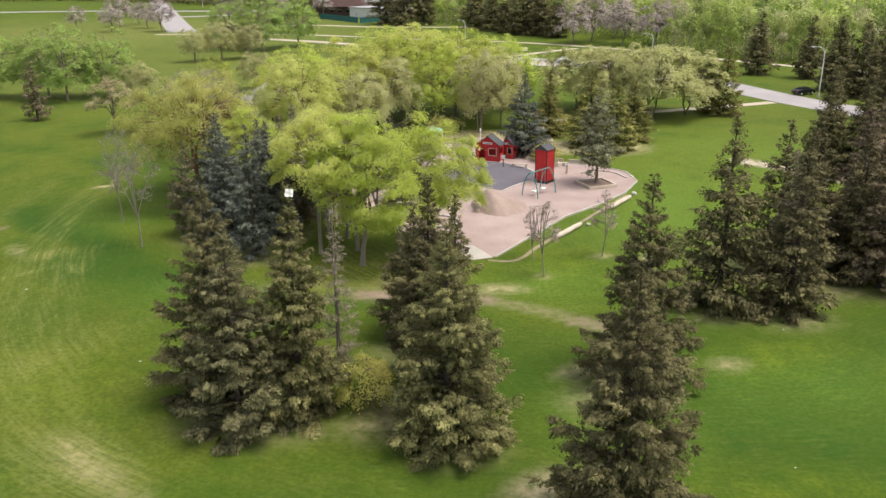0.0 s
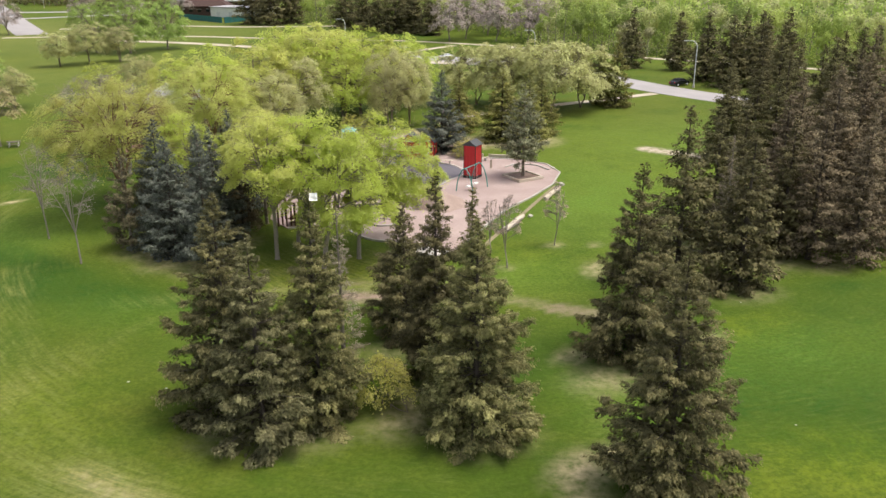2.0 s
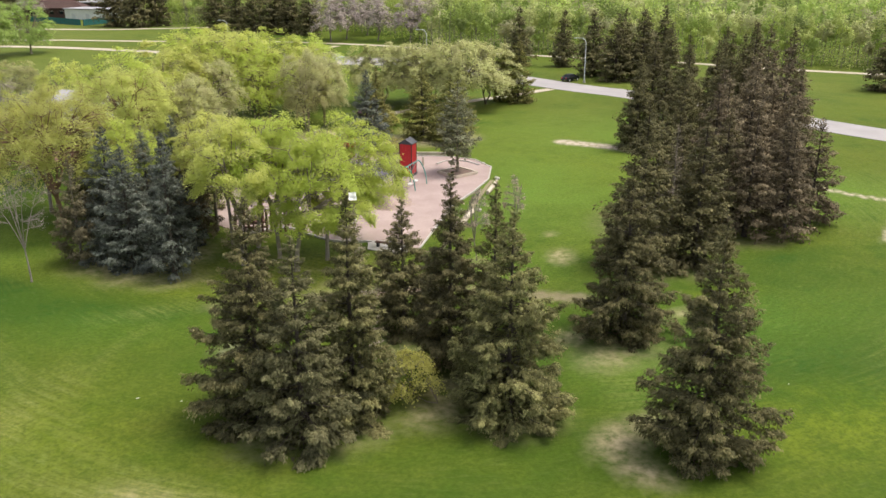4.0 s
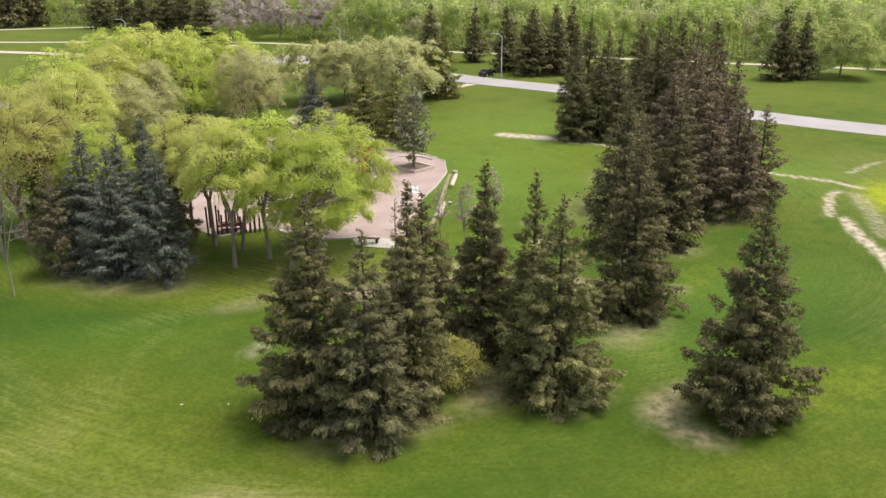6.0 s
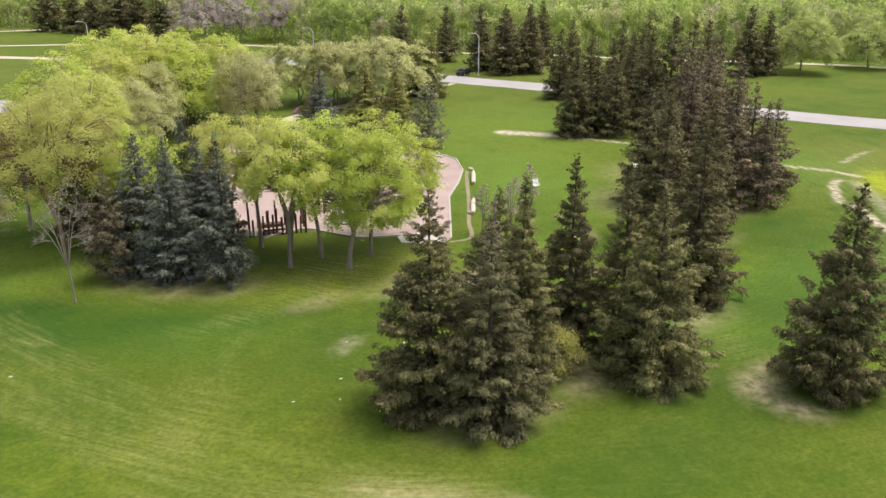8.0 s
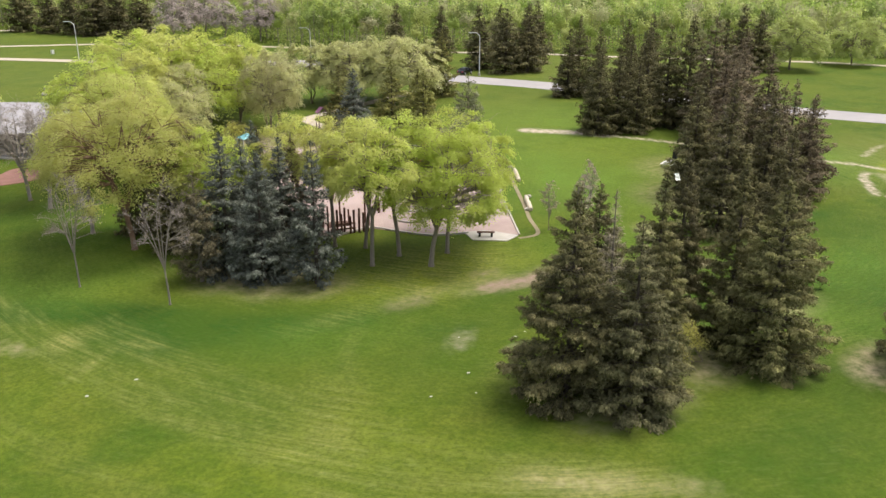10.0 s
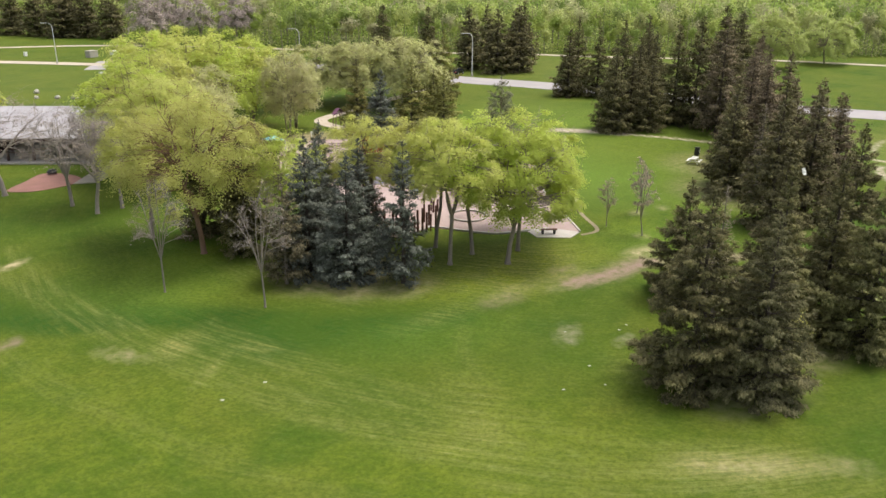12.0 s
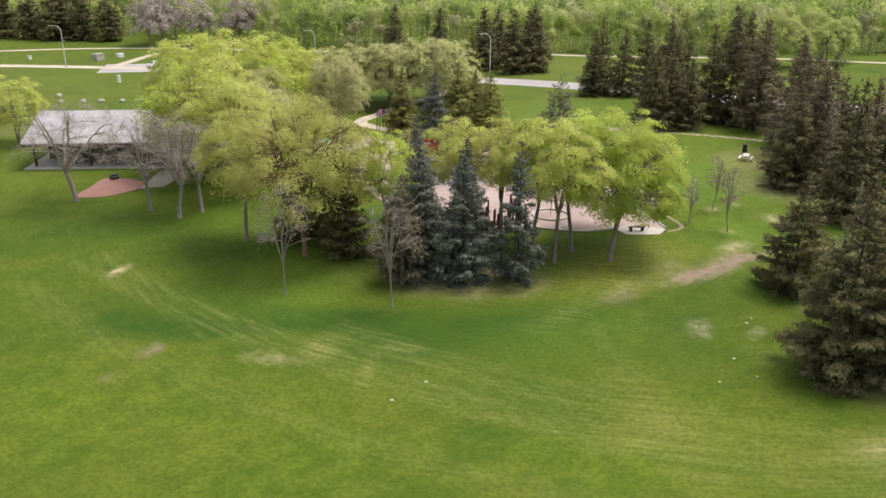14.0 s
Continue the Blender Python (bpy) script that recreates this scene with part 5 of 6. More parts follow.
# ---- playground things ----
def playhouse(m, w, d, h, label):
    """A red board playhouse: four corner posts, board walls with door and window openings, pitched dark roof, sign."""
    root = thing("playhouse", m, label, "playhouse", "red playhouses")
    eave = h * 0.66
    wall = bmesh.new()
    t = 0.08
    boards = [((-w / 2 + w * 0.06, 0), w * 0.12), ((-w / 2 + w * 0.46, 0), w * 0.14), ((w / 2 - w * 0.06, 0), w * 0.12)]
    for (x, y), bw in boards:
        box((bw, t, eave), (x, -d / 2, eave / 2), 0.01, 0, wall)
    box((w, t, eave * 0.2), (0, -d / 2 - 0.003, eave * 0.92), 0.01, 0, wall)
    box((w * 0.36, t, eave * 0.34), (w * 0.21, -d / 2 - 0.003, eave * 0.17), 0.01, 0, wall)
    part("front_wall", wall, RED, root)
    gable = bmesh.new()
    for y in (-d / 2, d / 2):
        v = [gable.verts.new(c) for c in ((-w / 2, y - t / 2, eave), (w / 2, y - t / 2, eave), (0, y - t / 2, h), (-w / 2, y + t / 2, eave), (w / 2, y + t / 2, eave), (0, y + t / 2, h))]
        for f in ((0, 1, 2), (5, 4, 3), (0, 3, 4, 1), (1, 4, 5, 2), (2, 5, 3, 0)):
            gable.faces.new([v[k] for k in f])
    part("gable", gable, RED, root)
    for sx in (-1, 1):
        side = box((t, d, eave * 0.45), (sx * (w / 2 - t / 2), 0, eave * 0.225), 0.01)
        box((t, d, eave * 0.18), (sx * (w / 2 - t / 2), 0, eave * 0.91), 0.01, 0, side)
        box((t, d * 0.18, eave), (sx * (w / 2 - t / 2 - 0.004), d * 0.4, eave / 2), 0.01, 0, side)
        part("side_wall", side, RED, root)
        slope = math.hypot(w / 2, h - eave)
        ang = math.degrees(math.atan2(h - eave, w / 2))
        rf = bmesh.new()
        bmesh.ops.create_cube(rf, size=1, matrix=pose(sx * (w / 4 + 0.03), 0, (h + eave) / 2 + 0.06, 0, sx * ang, 0) @ Matrix.Diagonal((slope + 0.25, d + 0.35, 0.06, 1)))
        part("roof_slope", rf, GREEN_ROOF, root, "dark grey roof boards")
    for sx in (-1, 1):
        for sy in (-1, 1):
            part("corner_post", box((0.1, 0.1, eave + 0.04), (sx * (w / 2 + 0.02), sy * (d / 2 + 0.02), eave / 2 + 0.02), 0.01), BLACK, root)
    part("back_wall", box((w, t, eave), (0, d / 2, eave / 2), 0.01), RED, root)
    sg = part("sign", box((w * 0.4, 0.05, 0.26), (0, -d / 2 - 0.08, eave * 1.12), 0.01), WHITE, root, "small white sign board with dark bars")
    part("lettering_bar", box((w * 0.3, 0.012, 0.05), (0, -d / 2 - 0.115, eave * 1.12)), BLACK, sg)
    fr = bmesh.new()
    for z in (eave * 0.36, eave * 0.8):
        box((w * 0.36, 0.05, 0.07), (w * 0.21, -d / 2 - 0.06, z), 0.01, 0, fr)
    for x in (w * 0.045, w * 0.375):
        box((0.07, 0.05, eave * 0.5), (x, -d / 2 - 0.06, eave * 0.58), 0.01, 0, fr)
    part("window_frame", fr, LOG, root, "pale wooden window frame")
    return root


playhouse(pose(5.6, 106.4, 0.04, 0, 0, -25), 3.3, 1.6, 3.2, "red wooden playhouse with pitched dark roof and white sign")
playhouse(pose(8.2, 107.6, 0.04, 0, 0, -25), 1.9, 1.4, 2.7, "smaller red wooden playhouse beside the larger one")


def tower():
    root = thing("play_tower", pose(11.5, 94.6, 0.03, 0, 0, -40), "tall red panelled play tower with dark grey roof", "play tower")
    w, h = 1.55, 4.0
    for k in range(4):
        m = pose(0, 0, 0, 0, 0, 90 * k)
        bm = box((w - 0.06, 0.06, h - 0.15), (0, -w / 2, h / 2 + 0.12), 0.012)
        for x in (-0.42, 0.0, 0.42):
            box((0.025, 0.02, h - 0.3), (x, -w / 2 - 0.036, h / 2 + 0.12), 0.004, 0, bm)
        bmesh.ops.transform(bm, matrix=m, verts=bm.verts)
        part("panel", bm, RED, root)
        c = box((0.1, 0.1, h + 0.05), (w / 2, w / 2, h / 2), 0.02)
        bmesh.ops.transform(c, matrix=m, verts=c.verts)
        part("corner_post", c, BLACK, root)
    rf = bmesh.new()
    a, e = w / 2 + 0.14, h + 0.06
    v = [rf.verts.new(c) for c in ((-a, -a, e), (a, -a, e), (a, a, e), (-a, a, e), (0, -a, e + 0.55), (0, a, e + 0.55), (-a, -a, e - 0.07), (a, -a, e - 0.07), (a, a, e - 0.07), (-a, a, e - 0.07))]
    for f in ((0, 4, 5, 3), (1, 2, 5, 4), (0, 1, 4), (2, 3, 5), (6, 7, 1, 0), (7, 8, 2, 1), (8, 9, 3, 2), (9, 6, 0, 3), (9, 8, 7, 6)):
        rf.faces.new([v[k] for k in f])
    part("roof", rf, GREEN_ROOF, root, "dark grey gabled roof")
    part("base_skirt", box((w + 0.16, w + 0.16, 0.3), (0, 0, 0.15), 0.02), BLACK, root, "black base")


tower()


def swing():
    root = thing("swing_set", pose(10.3, 89.2, 0.03, 0, 0, 48), "teal steel arch swing with two hanging seats", "swing")
    for x in (-1.7, 1.7):
        t = np.linspace(0, math.pi, 15)
        pts = np.stack([np.full(15, x), 1.1 * np.cos(t) * (1 - 0.35 * np.sin(t)), 2.75 * np.sin(t) ** 0.75], 1)
        part("arch", bent(pts, 0.065, 8, material=TEAL, name="arch"), TEAL, root)
    part("top_bar", rod((-1.7, 0, 2.75), (1.7, 0, 2.75), 0.06), TEAL, root)
    for x in (-0.8, 0.8):
        seat = part("seat", box((0.75, 0.5, 0.12), (x, 0, 0.5), 0.04), WHITE, root, "pale swing seat")
        for dx in (-0.3, 0.3):
            part("chain", rod((x + dx, 0, 0.55), (x + dx, 0, 2.73), 0.018, 6), STEEL, seat)


swing()


def bench(x, y, turn, label, top=WHITE, length=1.7):
    root = thing("bench", pose(x, y, 0.045, 0, 0, turn), label, "bench", "benches at the playground")
    for dy in (-0.16, 0.0, 0.16):
        part("seat_plank", box((length, 0.14, 0.06), (0, dy, 0.46), 0.012), top, root)
    for dx in (-length * 0.34, length * 0.34):
        part("leg", box((0.2, 0.42, 0.43), (dx, 0, 0.215), 0.03), BLACK if top is TIMBER else CONCRETE, root)


bench(1.2, 69.8, -38, "dark bench on the pale concrete slab", TIMBER)
bench(9.2, 101.9, -18, "pale wooden bench beside the play surface", LOG, 2.4)
bench(13.8, 102.2, 10, "long pale wooden bench behind the tower", LOG, 3.2)


def planter():
    root = thing("tree_planter", pose(17.4, 93.0, 0.03, 0, 0, 20), "square weathered timber planter round a spruce", "planter")
    for k in range(4):
        bm = box((3.6, 0.25, 0.34), (0, -1.7, 0.17), 0.03)
        bmesh.ops.transform(bm, matrix=pose(0, 0, 0, 0, 0, 90 * k), verts=bm.verts)
        part("beam", bm, LOG, root)
    part("soil", box((3.1, 3.1, 0.18), (0, 0, 0.1), 0.02), SOIL, root, "brown bark mulch")


planter()


def log_edging(a, b):
    """A bleached log that lies on the ground, slightly uneven."""
    rng = np.random.default_rng(int(abs(a[0]) * 100))
    n = 8
    t = np.linspace(0, 1, n)[:, None]
    p = np.array([*a, 0.22]) * (1 - t) + np.array([*b, 0.22]) * t + rng.normal(0, 0.02, (n, 3)) * np.array([1, 1, 0.3])
    r = np.interp(np.linspace(0, 1, n), [0, 0.04, 0.96, 1], [0.2, 0.27, 0.26, 0.19]) + rng.normal(0, 0.008, n)
    s = Soup()
    tube(s, p, r, 9)
    ob = new("log", s.mesh("log", LOG, True))
    tagged(ob, "long bleached log lying in the grass", "log", "logs beside the playground")
    for end, way in ((p[0], p[0] - p[1]), (p[-1], p[-1] - p[-2])):
        ends = bmesh.new()
        bmesh.ops.create_circle(ends, cap_ends=True, segments=9, radius=0.19, matrix=Matrix.Translation(end) @ Vector(way).to_track_quat("Z", "Y").to_matrix().to_4x4())
        part("sawn_end", ends, LOG, ob)


log_edging((10.3, 73.3), (13.2, 77.4))
log_edging((17.2, 83.0), (20.2, 87.2))


def stone(x, y, size, label="pale stone in the grass", seed=0, flat=0.6, material=None, name="stone", category="stone", group="stones"):
    bm = bmesh.new()
    bmesh.ops.create_icosphere(bm, subdivisions=2, radius=1)
    for v in bm.verts:
        k = 1 + 0.3 * noise.noise(v.co * 1.6 + Vector((seed * 3.1, x, y)))
        v.co = Vector((v.co.x * size * k, v.co.y * size * k * 0.8, v.co.z * size * flat * k))
    ob = part(name, bm, material or STONE, None)
    ob.matrix_world = pose(x, y, size * flat * 0.45 - 0.02, 0, 0, seed * 47)
    return tagged(ob, label, category, group)


for k, (x, y, s) in enumerate([(10.4, 73.9, 0.4), (14.0, 77.6, 0.3), (21.0, 88.9, 0.4), (22.4, 96.8, 0.3)]):
    stone(x, y, s, "pale rounded stone beside the playground path", k)
for k, (x, y, s) in enumerate([(-18.1, 47.3, 0.13), (-37.6, 61.2, 0.2), (-34.5, 61.5, 0.2), (-14.2, 54.1, 0.14), (-10.9, 51.8, 0.2), (-9.8, 52.0, 0.16), (-20.6, 48.6, 0.16), (18.0, 36.2, 0.1), (23.9, 53.0, 0.12), (-51.0, 56.5, 0.16), (-16.9, 49.6, 0.18)]):
    stone(x, y, s * 0.68, "flat scrap of white litter on the grass", k + 9, 0.1, LITTER, "litter", "litter", "litter on the lawn")


def mound():
    """An earth bank held by a low stone wall."""
    bm = bmesh.new()
    bmesh.ops.create_grid(bm, x_segments=22, y_segments=22, size=1)
    for v in bm.verts:
        x, y = v.co.x, v.co.y
        r = math.hypot(x, y)
        q = math.hypot((x + 0.45) / (1.45 if x > -0.45 else 0.55), y * 1.05)
        z = max(0.0, 1 - q) ** 0.9 * 2.2 + 0.45 * max(0.0, 1 - q) * noise.noise(Vector((x * 2.2, y * 2.2, 0.3))) + 0.12 * noise.noise(Vector((x * 6, y * 6, 1.3)))
        v.co = Vector((x * 3.0, y * 3.6, z if r < 1 else -0.1))
    ob = part("earth_mound", bm, worn("pinkish earth", (0.43, 0.33, 0.285), (0.33, 0.245, 0.205), 0.95, 0.1, coarse=0.5, fine=7, bump=0.6, depth=0.03, amount=0.7), None)
    ob.matrix_world = pose(5.6, 84.2, 0.0, 0, 0, 20)
    tagged(ob, "rounded pinkish brown earth mound on the playground gravel", "mound")
    for f in ob.data.polygons:
        f.use_smooth = True
    root = thing("stone_wall", pose(3.4, 83.4, 0.03, 0, 0, 78), "low pale stone retaining wall beside the mound", "wall")
    rng = random.Random(4)
    for row in range(4):
        x = -1.5 + 0.2 * (row % 2)
        while x < 1.5:
            w = rng.uniform(0.35, 0.6)
            part("stone", box((w - 0.02, 0.4 + rng.uniform(-0.04, 0.04), 0.36), (x + w / 2, 0, 0.18 + row * 0.37), 0.03), LOG if rng.random() < 0.5 else STONE, root)
            x += w


mound()


def ring(x, y, r, label):
    root = strip("kerb", [(x + r * math.cos(a), y + r * math.sin(a)) for a in np.linspace(0, 6.283, 25)[:-1]], 0.22, 0.0, 0.2, CONCRETE, label, "kerb", closed=True)
    return root


ring(-1.0, 79.0, 1.9, "round concrete edging round a young tree")


def palisade():
    root = thing("log_palisade", pose(0, 0, 0), "row of dark upright timber posts with rails", "play structure")
    rng = random.Random(8)
    spots = [(-11.6 + 0.42 * k, 79.5 - 0.14 * k + rng.uniform(-0.2, 0.2)) for k in range(13)] + [(-10.9 + 0.9 * k, 81.6 - 0.12 * k) for k in range(5)] + [(-6.0, 79.4), (-5.8, 80.4), (-2.9, 82.4), (-2.4, 82.3), (-2.1, 82.7), (-2.7, 83.0)]
    for k, (x, y) in enumerate(spots):
        h = rng.uniform(1.5, 3.1) if k < 20 else rng.uniform(1.2, 2.2)
        part("post", rod((x, y, -0.05), (x + rng.uniform(-0.05, 0.05), y, h), rng.uniform(0.085, 0.115), 9), TIMBER, root)
    for z in (0.5, 1.0):
        part("rail", rod((-10.4, 79.0, z), (-8.2, 78.3, z), 0.09, 8), TIMBER, root)
    part("deck", box((2.2, 1.4, 0.12), (-9.4, 79.6, 0.75), 0.02, -15), TIMBER, root)


palisade()


def small_posts():
    root = thing("bollard_lamp", pose(4.8, 118.6, 0), "slim white bollard lamp behind the playhouses", "lamp post")
    part("pole", rod((0, 0, -0.05), (0, 0, 1.5), 0.06, 10), WHITE, root)
    part("lamp_head", rod((0, 0, 1.5), (0, 0, 1.85), 0.14, 12, end=0.1), WHITE, root)
    root = thing("sign_post", pose(7.1, 102.3, 0.03, 0, 0, -20), "dark sign post with a small pale panel", "sign")
    part("post", rod((0, 0, -0.03), (0, 0, 1.5), 0.07, 8), BLACK, root)
    part("panel", box((0.5, 0.06, 0.5), (0, -0.09, 1.3), 0.01), WHITE, root)
    for x, y, h in ((14.7, 98.4, 1.1), (14.0, 102.1, 1.0)):
        root = thing("timber_post", pose(x, y, 0.03), "short pale timber post in the gravel", "post", "short posts")
        part("post", box((0.22, 0.22, h), (0, 0, h / 2), 0.02), LOG, root)
        part("cap", box((0.28, 0.28, 0.06), (0, 0, h + 0.03), 0.01), CONCRETE, root)
    for a, b in (((15.8, 104.6), (19.6, 103.0)), ((13.4, 105.4), (15.2, 104.9)), ((10.4, 106.3), (12.6, 105.6))):
        root = thing("landscape_timber", pose(a[0], a[1], 0.0, 0, 0, math.degrees(math.atan2(b[1] - a[1], b[0] - a[0]))), "low weathered timber edging behind the playground", "edging", "timber edgings")
        ln = math.hypot(b[0] - a[0], b[1] - a[1])
        for z in (0.11, 0.32):
            part("timber", box((ln - 0.03 * z, 0.22, 0.2), (ln / 2, 0, z), 0.02), LOG, root)


small_posts()


def shelter():
    root = thing("play_shelter", pose(2.3, 101.6, 0.04, 0, 0, 10), "low play shelter with dark grey roof and teal posts", "play shelter")
    for x in (-0.9, 0.9):
        for y in (-0.7, 0.7):
            part("post", rod((x, y, 0), (x, y, 1.55), 0.06), TEAL, root)
    for s in (-1, 1):
        bm = bmesh.new()
        bmesh.ops.create_cube(bm, size=1, matrix=pose(0, s * 0.47, 1.72, s * -24, 0, 0) @ Matrix.Diagonal((2.3, 1.1, 0.06, 1)))
        part("roof_slope", bm, GREEN_ROOF, root)
    part("panel", box((0.08, 1.4, 0.8), (0.9, 0, 0.7), 0.02), TEAL, root)
    root = thing("canopy_shelter", pose(-1.9, 117.5, 0.03), "open shelter with pointed light blue canopy", "canopy")
    for x in (-1.1, 1.1):
        for y in (-1.1, 1.1):
            part("post", rod((x, y, 0), (x, y, 1.8), 0.06), STEEL, root)
    bm = bmesh.new()
    bmesh.ops.create_cone(bm, cap_ends=True, segments=4, radius1=1.5, radius2=0.05, depth=0.6, matrix=pose(0, 0, 2.08, 0, 0, 45))
    part("canopy", bm, BLUE, root)


shelter()


def picnic_table(x, y, turn, label, top=WHITE):
    root = thing("picnic_table", pose(x, y, 0, 0, 0, turn), label, "picnic table", "picnic tables")
    for k in range(4):
        part("top_plank", box((1.8, 0.18, 0.05), (0, -0.3 + 0.2 * k, 0.75), 0.01), top, root)
    for s in (-0.75, 0.75):
        part("seat_plank", box((1.8, 0.26, 0.05), (0, s, 0.45), 0.01), top, root)
    for dx in (-0.6, 0.6):
        for s in (-1, 1):
            part("leg", rod((dx, s * 0.65, 0), (dx, s * 0.2, 0.73), 0.04, 6), STEEL, root)
        part("cross_bar", rod((dx, -0.8, 0.42), (dx, 0.8, 0.42), 0.035, 6), STEEL, root)


picnic_table(37.6, 77.2, 20, "white topped picnic table near the grove")
picnic_table(-49.8, 124.8, 10, "weathered grey picnic table on the far lawn", TWIG_DEAD)


def bin_box(x, y):
    root = thing("litter_bin", pose(x, y, 0, 0, 0, 15), "dark litter bin with a pale notice", "bin")
    part("body", box((0.6, 0.6, 0.95), (0, 0, 0.5), 0.05), BLACK, root)
    part("lid", box((0.66, 0.66, 0.16), (0, 0, 1.07), 0.05), BLACK, root)
    part("notice", box((0.3, 0.02, 0.3), (0, -0.312, 0.6)), WHITE, root)


bin_box(42.0, 79.6)


def gate_arch():
    root = thing("entrance_arch", pose(14.3, 126.0, 0.02, 0, 0, 25), "plum coloured steel entrance arch with small gabled roof", "arch")
    for x in (-1.15, 1.15):
        for y in (-0.25, 0.25):
            t = np.linspace(0, 1, 9)
            pts = np.stack([np.full(9, x) + 0.5 * np.sign(-x) * t ** 4, np.full(9, y), 2.3 * t], 1)
            part("post", bent(pts, 0.06, 7, material=PURPLE, name="post"), PURPLE, root)
    for y in (-0.25, 0.25):
        for s in (-1, 1):
            part("rafter", rod((s * 1.3, y, 2.3), (0, y, 3.0), 0.07, 7), PURPLE, root)
    part("tie_bar", rod((-1.2, 0, 2.3), (1.2, 0, 2.3), 0.06, 7), PURPLE, root)
    for s in (-1, 1):
        bm = bmesh.new()
        bmesh.ops.create_cube(bm, size=1, matrix=pose(s * 0.65, 0, 2.72, 0, s * 28, 0) @ Matrix.Diagonal((1.5, 0.7, 0.04, 1)))
        part("roof_sheet", bm, PURPLE, root)


gate_arch()


# a white sheet caught in a spruce top
def caught_sheet():
    bm = bmesh.new()
    bmesh.ops.create_grid(bm, x_segments=8, y_segments=8, size=0.21)
    for v in bm.verts:
        v.co.z = 0.12 * noise.noise(v.co * 5) + 0.05 * math.sin(9 * v.co.x)
    bmesh.ops.solidify(bm, geom=bm.faces[:], thickness=0.01)
    ob = part("plastic_sheet", bm, PLASTIC, None)
    ob.matrix_world = pose(-8.35, 41.3, 13.55, 62, 12, 15)
    tagged(ob, "crumpled white plastic sheet caught in a spruce top", "plastic sheet")


caught_sheet()


# ---- pavilion ----
def pavilion():
    """Open picnic pavilion; x along its front, y to its back."""
    u = math.degrees(math.atan2(-10.6, 13.4))
    root = thing("pavilion", pose(-27.6, 130.8, 0, 0, 0, u), "open picnic pavilion with pale metal roof and dark interior", "pavilion")
    w, d, eave, ridge = 18.0, 15.0, 3.2, 5.9
    part("floor_slab", box((w + 1, d + 1.2, 0.22), (0, d / 2 - 0.2, 0.08), 0.03), CONCRETE, root, "pale concrete floor slab")
    for s, y0 in ((1, 0.0), (-1, d)):
        run, rise = d / 2 + 0.6, ridge - eave
        ang = math.degrees(math.atan2(rise, run))
        bm = bmesh.new()
        ln = math.hypot(run, rise)
        bmesh.ops.create_cube(bm, size=1, matrix=pose(0, d / 2 - s * run / 2, (eave + ridge) / 2 + 0.08, s * ang, 0, 0) @ Matrix.Diagonal((w + 1.2, ln, 0.12, 1)))
        slope = part("roof_slope", bm, ROOF_GREY, root)
        for k in range(17):
            x = -(w + 1.0) / 2 + k * (w + 1.0) / 16
            bm = bmesh.new()
            bmesh.ops.create_cube(bm, size=1, matrix=pose(x, d / 2 - s * run / 2, (eave + ridge) / 2 + 0.16, s * ang, 0, 0) @ Matrix.Diagonal((0.06, ln, 0.06, 1)))
            part("roof_seam", bm, ROOF_GREY, slope)
        part("fascia", box((w + 1.2, 0.1, 0.34), (0, y0 - s * 0.62, eave - 0.12), 0.01), BROWN_WALL, root, "dark brown fascia board")
    for x in np.linspace(-w / 2 + 0.6, w / 2 - 0.6, 6):
        for y in (0.5, d - 0.5):
            part("post", box((0.26, 0.26, eave - 0.15), (x, y, eave / 2), 0.02), BROWN_WALL, root)
    part("back_wall", box((w - 1, 0.2, eave - 0.3), (0, d - 1.0, eave / 2), 0.01), BROWN_WALL, root)
    part("end_wall", box((0.2, d * 0.6, eave - 0.3), (-w / 2 + 0.9, d * 0.6, eave / 2), 0.01), BROWN_WALL, root)
    for s in (-1, 1):
        bm = bmesh.new()
        x = s * (w / 2 - 0.1)
        v = [bm.verts.new(c) for c in ((x, 0, eave), (x, d, eave), (x, d / 2, ridge - 0.1), (x + 0.1, 0, eave), (x + 0.1, d, eave), (x + 0.1, d / 2, ridge - 0.1))]
        for f in ((0, 1, 2), (5, 4, 3), (0, 3, 4, 1), (1, 4, 5, 2), (2, 5, 3, 0)):
            bm.faces.new([v[k] for k in f])
        part("gable", bm, BROWN_WALL, root)
    for k in range(4):
        m = pose(-27.6, 130.8, 0.19, 0, 0, u) @ pose(-6 + 4 * k, 4.0, 0)
        t = thing("pavilion_table", m, "dark picnic table inside the pavilion", "picnic table", "pavilion tables")
        part("tabletop", box((1.8, 0.8, 0.06), (0, 0, 0.75), 0.01), TIMBER, t)
        for s in (-0.7, 0.7):
            part("seat_plank", box((1.8, 0.28, 0.05), (0, s, 0.45), 0.01), TIMBER, t)
        for dx in (-0.6, 0.6):
            part("leg", box((0.08, 1.4, 0.7), (dx, 0, 0.37), 0.01), STEEL, t)


pavilion()
ob = part("red_gravel", slab(smoothed([(-35.2, 119.6), (-32.4, 122.6), (-29.6, 125.2), (-27.2, 122.6), (-27.0, 119.0), (-29.6, 117.7), (-33.0, 117.6)], 5, True), -0.05, 0.03), RED_GRAVEL, None)
tagged(ob, "brick red gravel patch round a fire pit", "gravel patch", kind="structure")
ob = part("pavilion_path", slab([(-28.4, 118.0), (-26.0, 117.0), (-20.5, 121.6), (-22.6, 124.8)], -0.05, 0.035), worn("grey beige paving", (0.36, 0.325, 0.29), (0.29, 0.26, 0.235), 0.9, 0.2, coarse=0.6, fine=14, amount=0.4), None)
tagged(ob, "pale paved path up to the pavilion", "path", kind="structure")


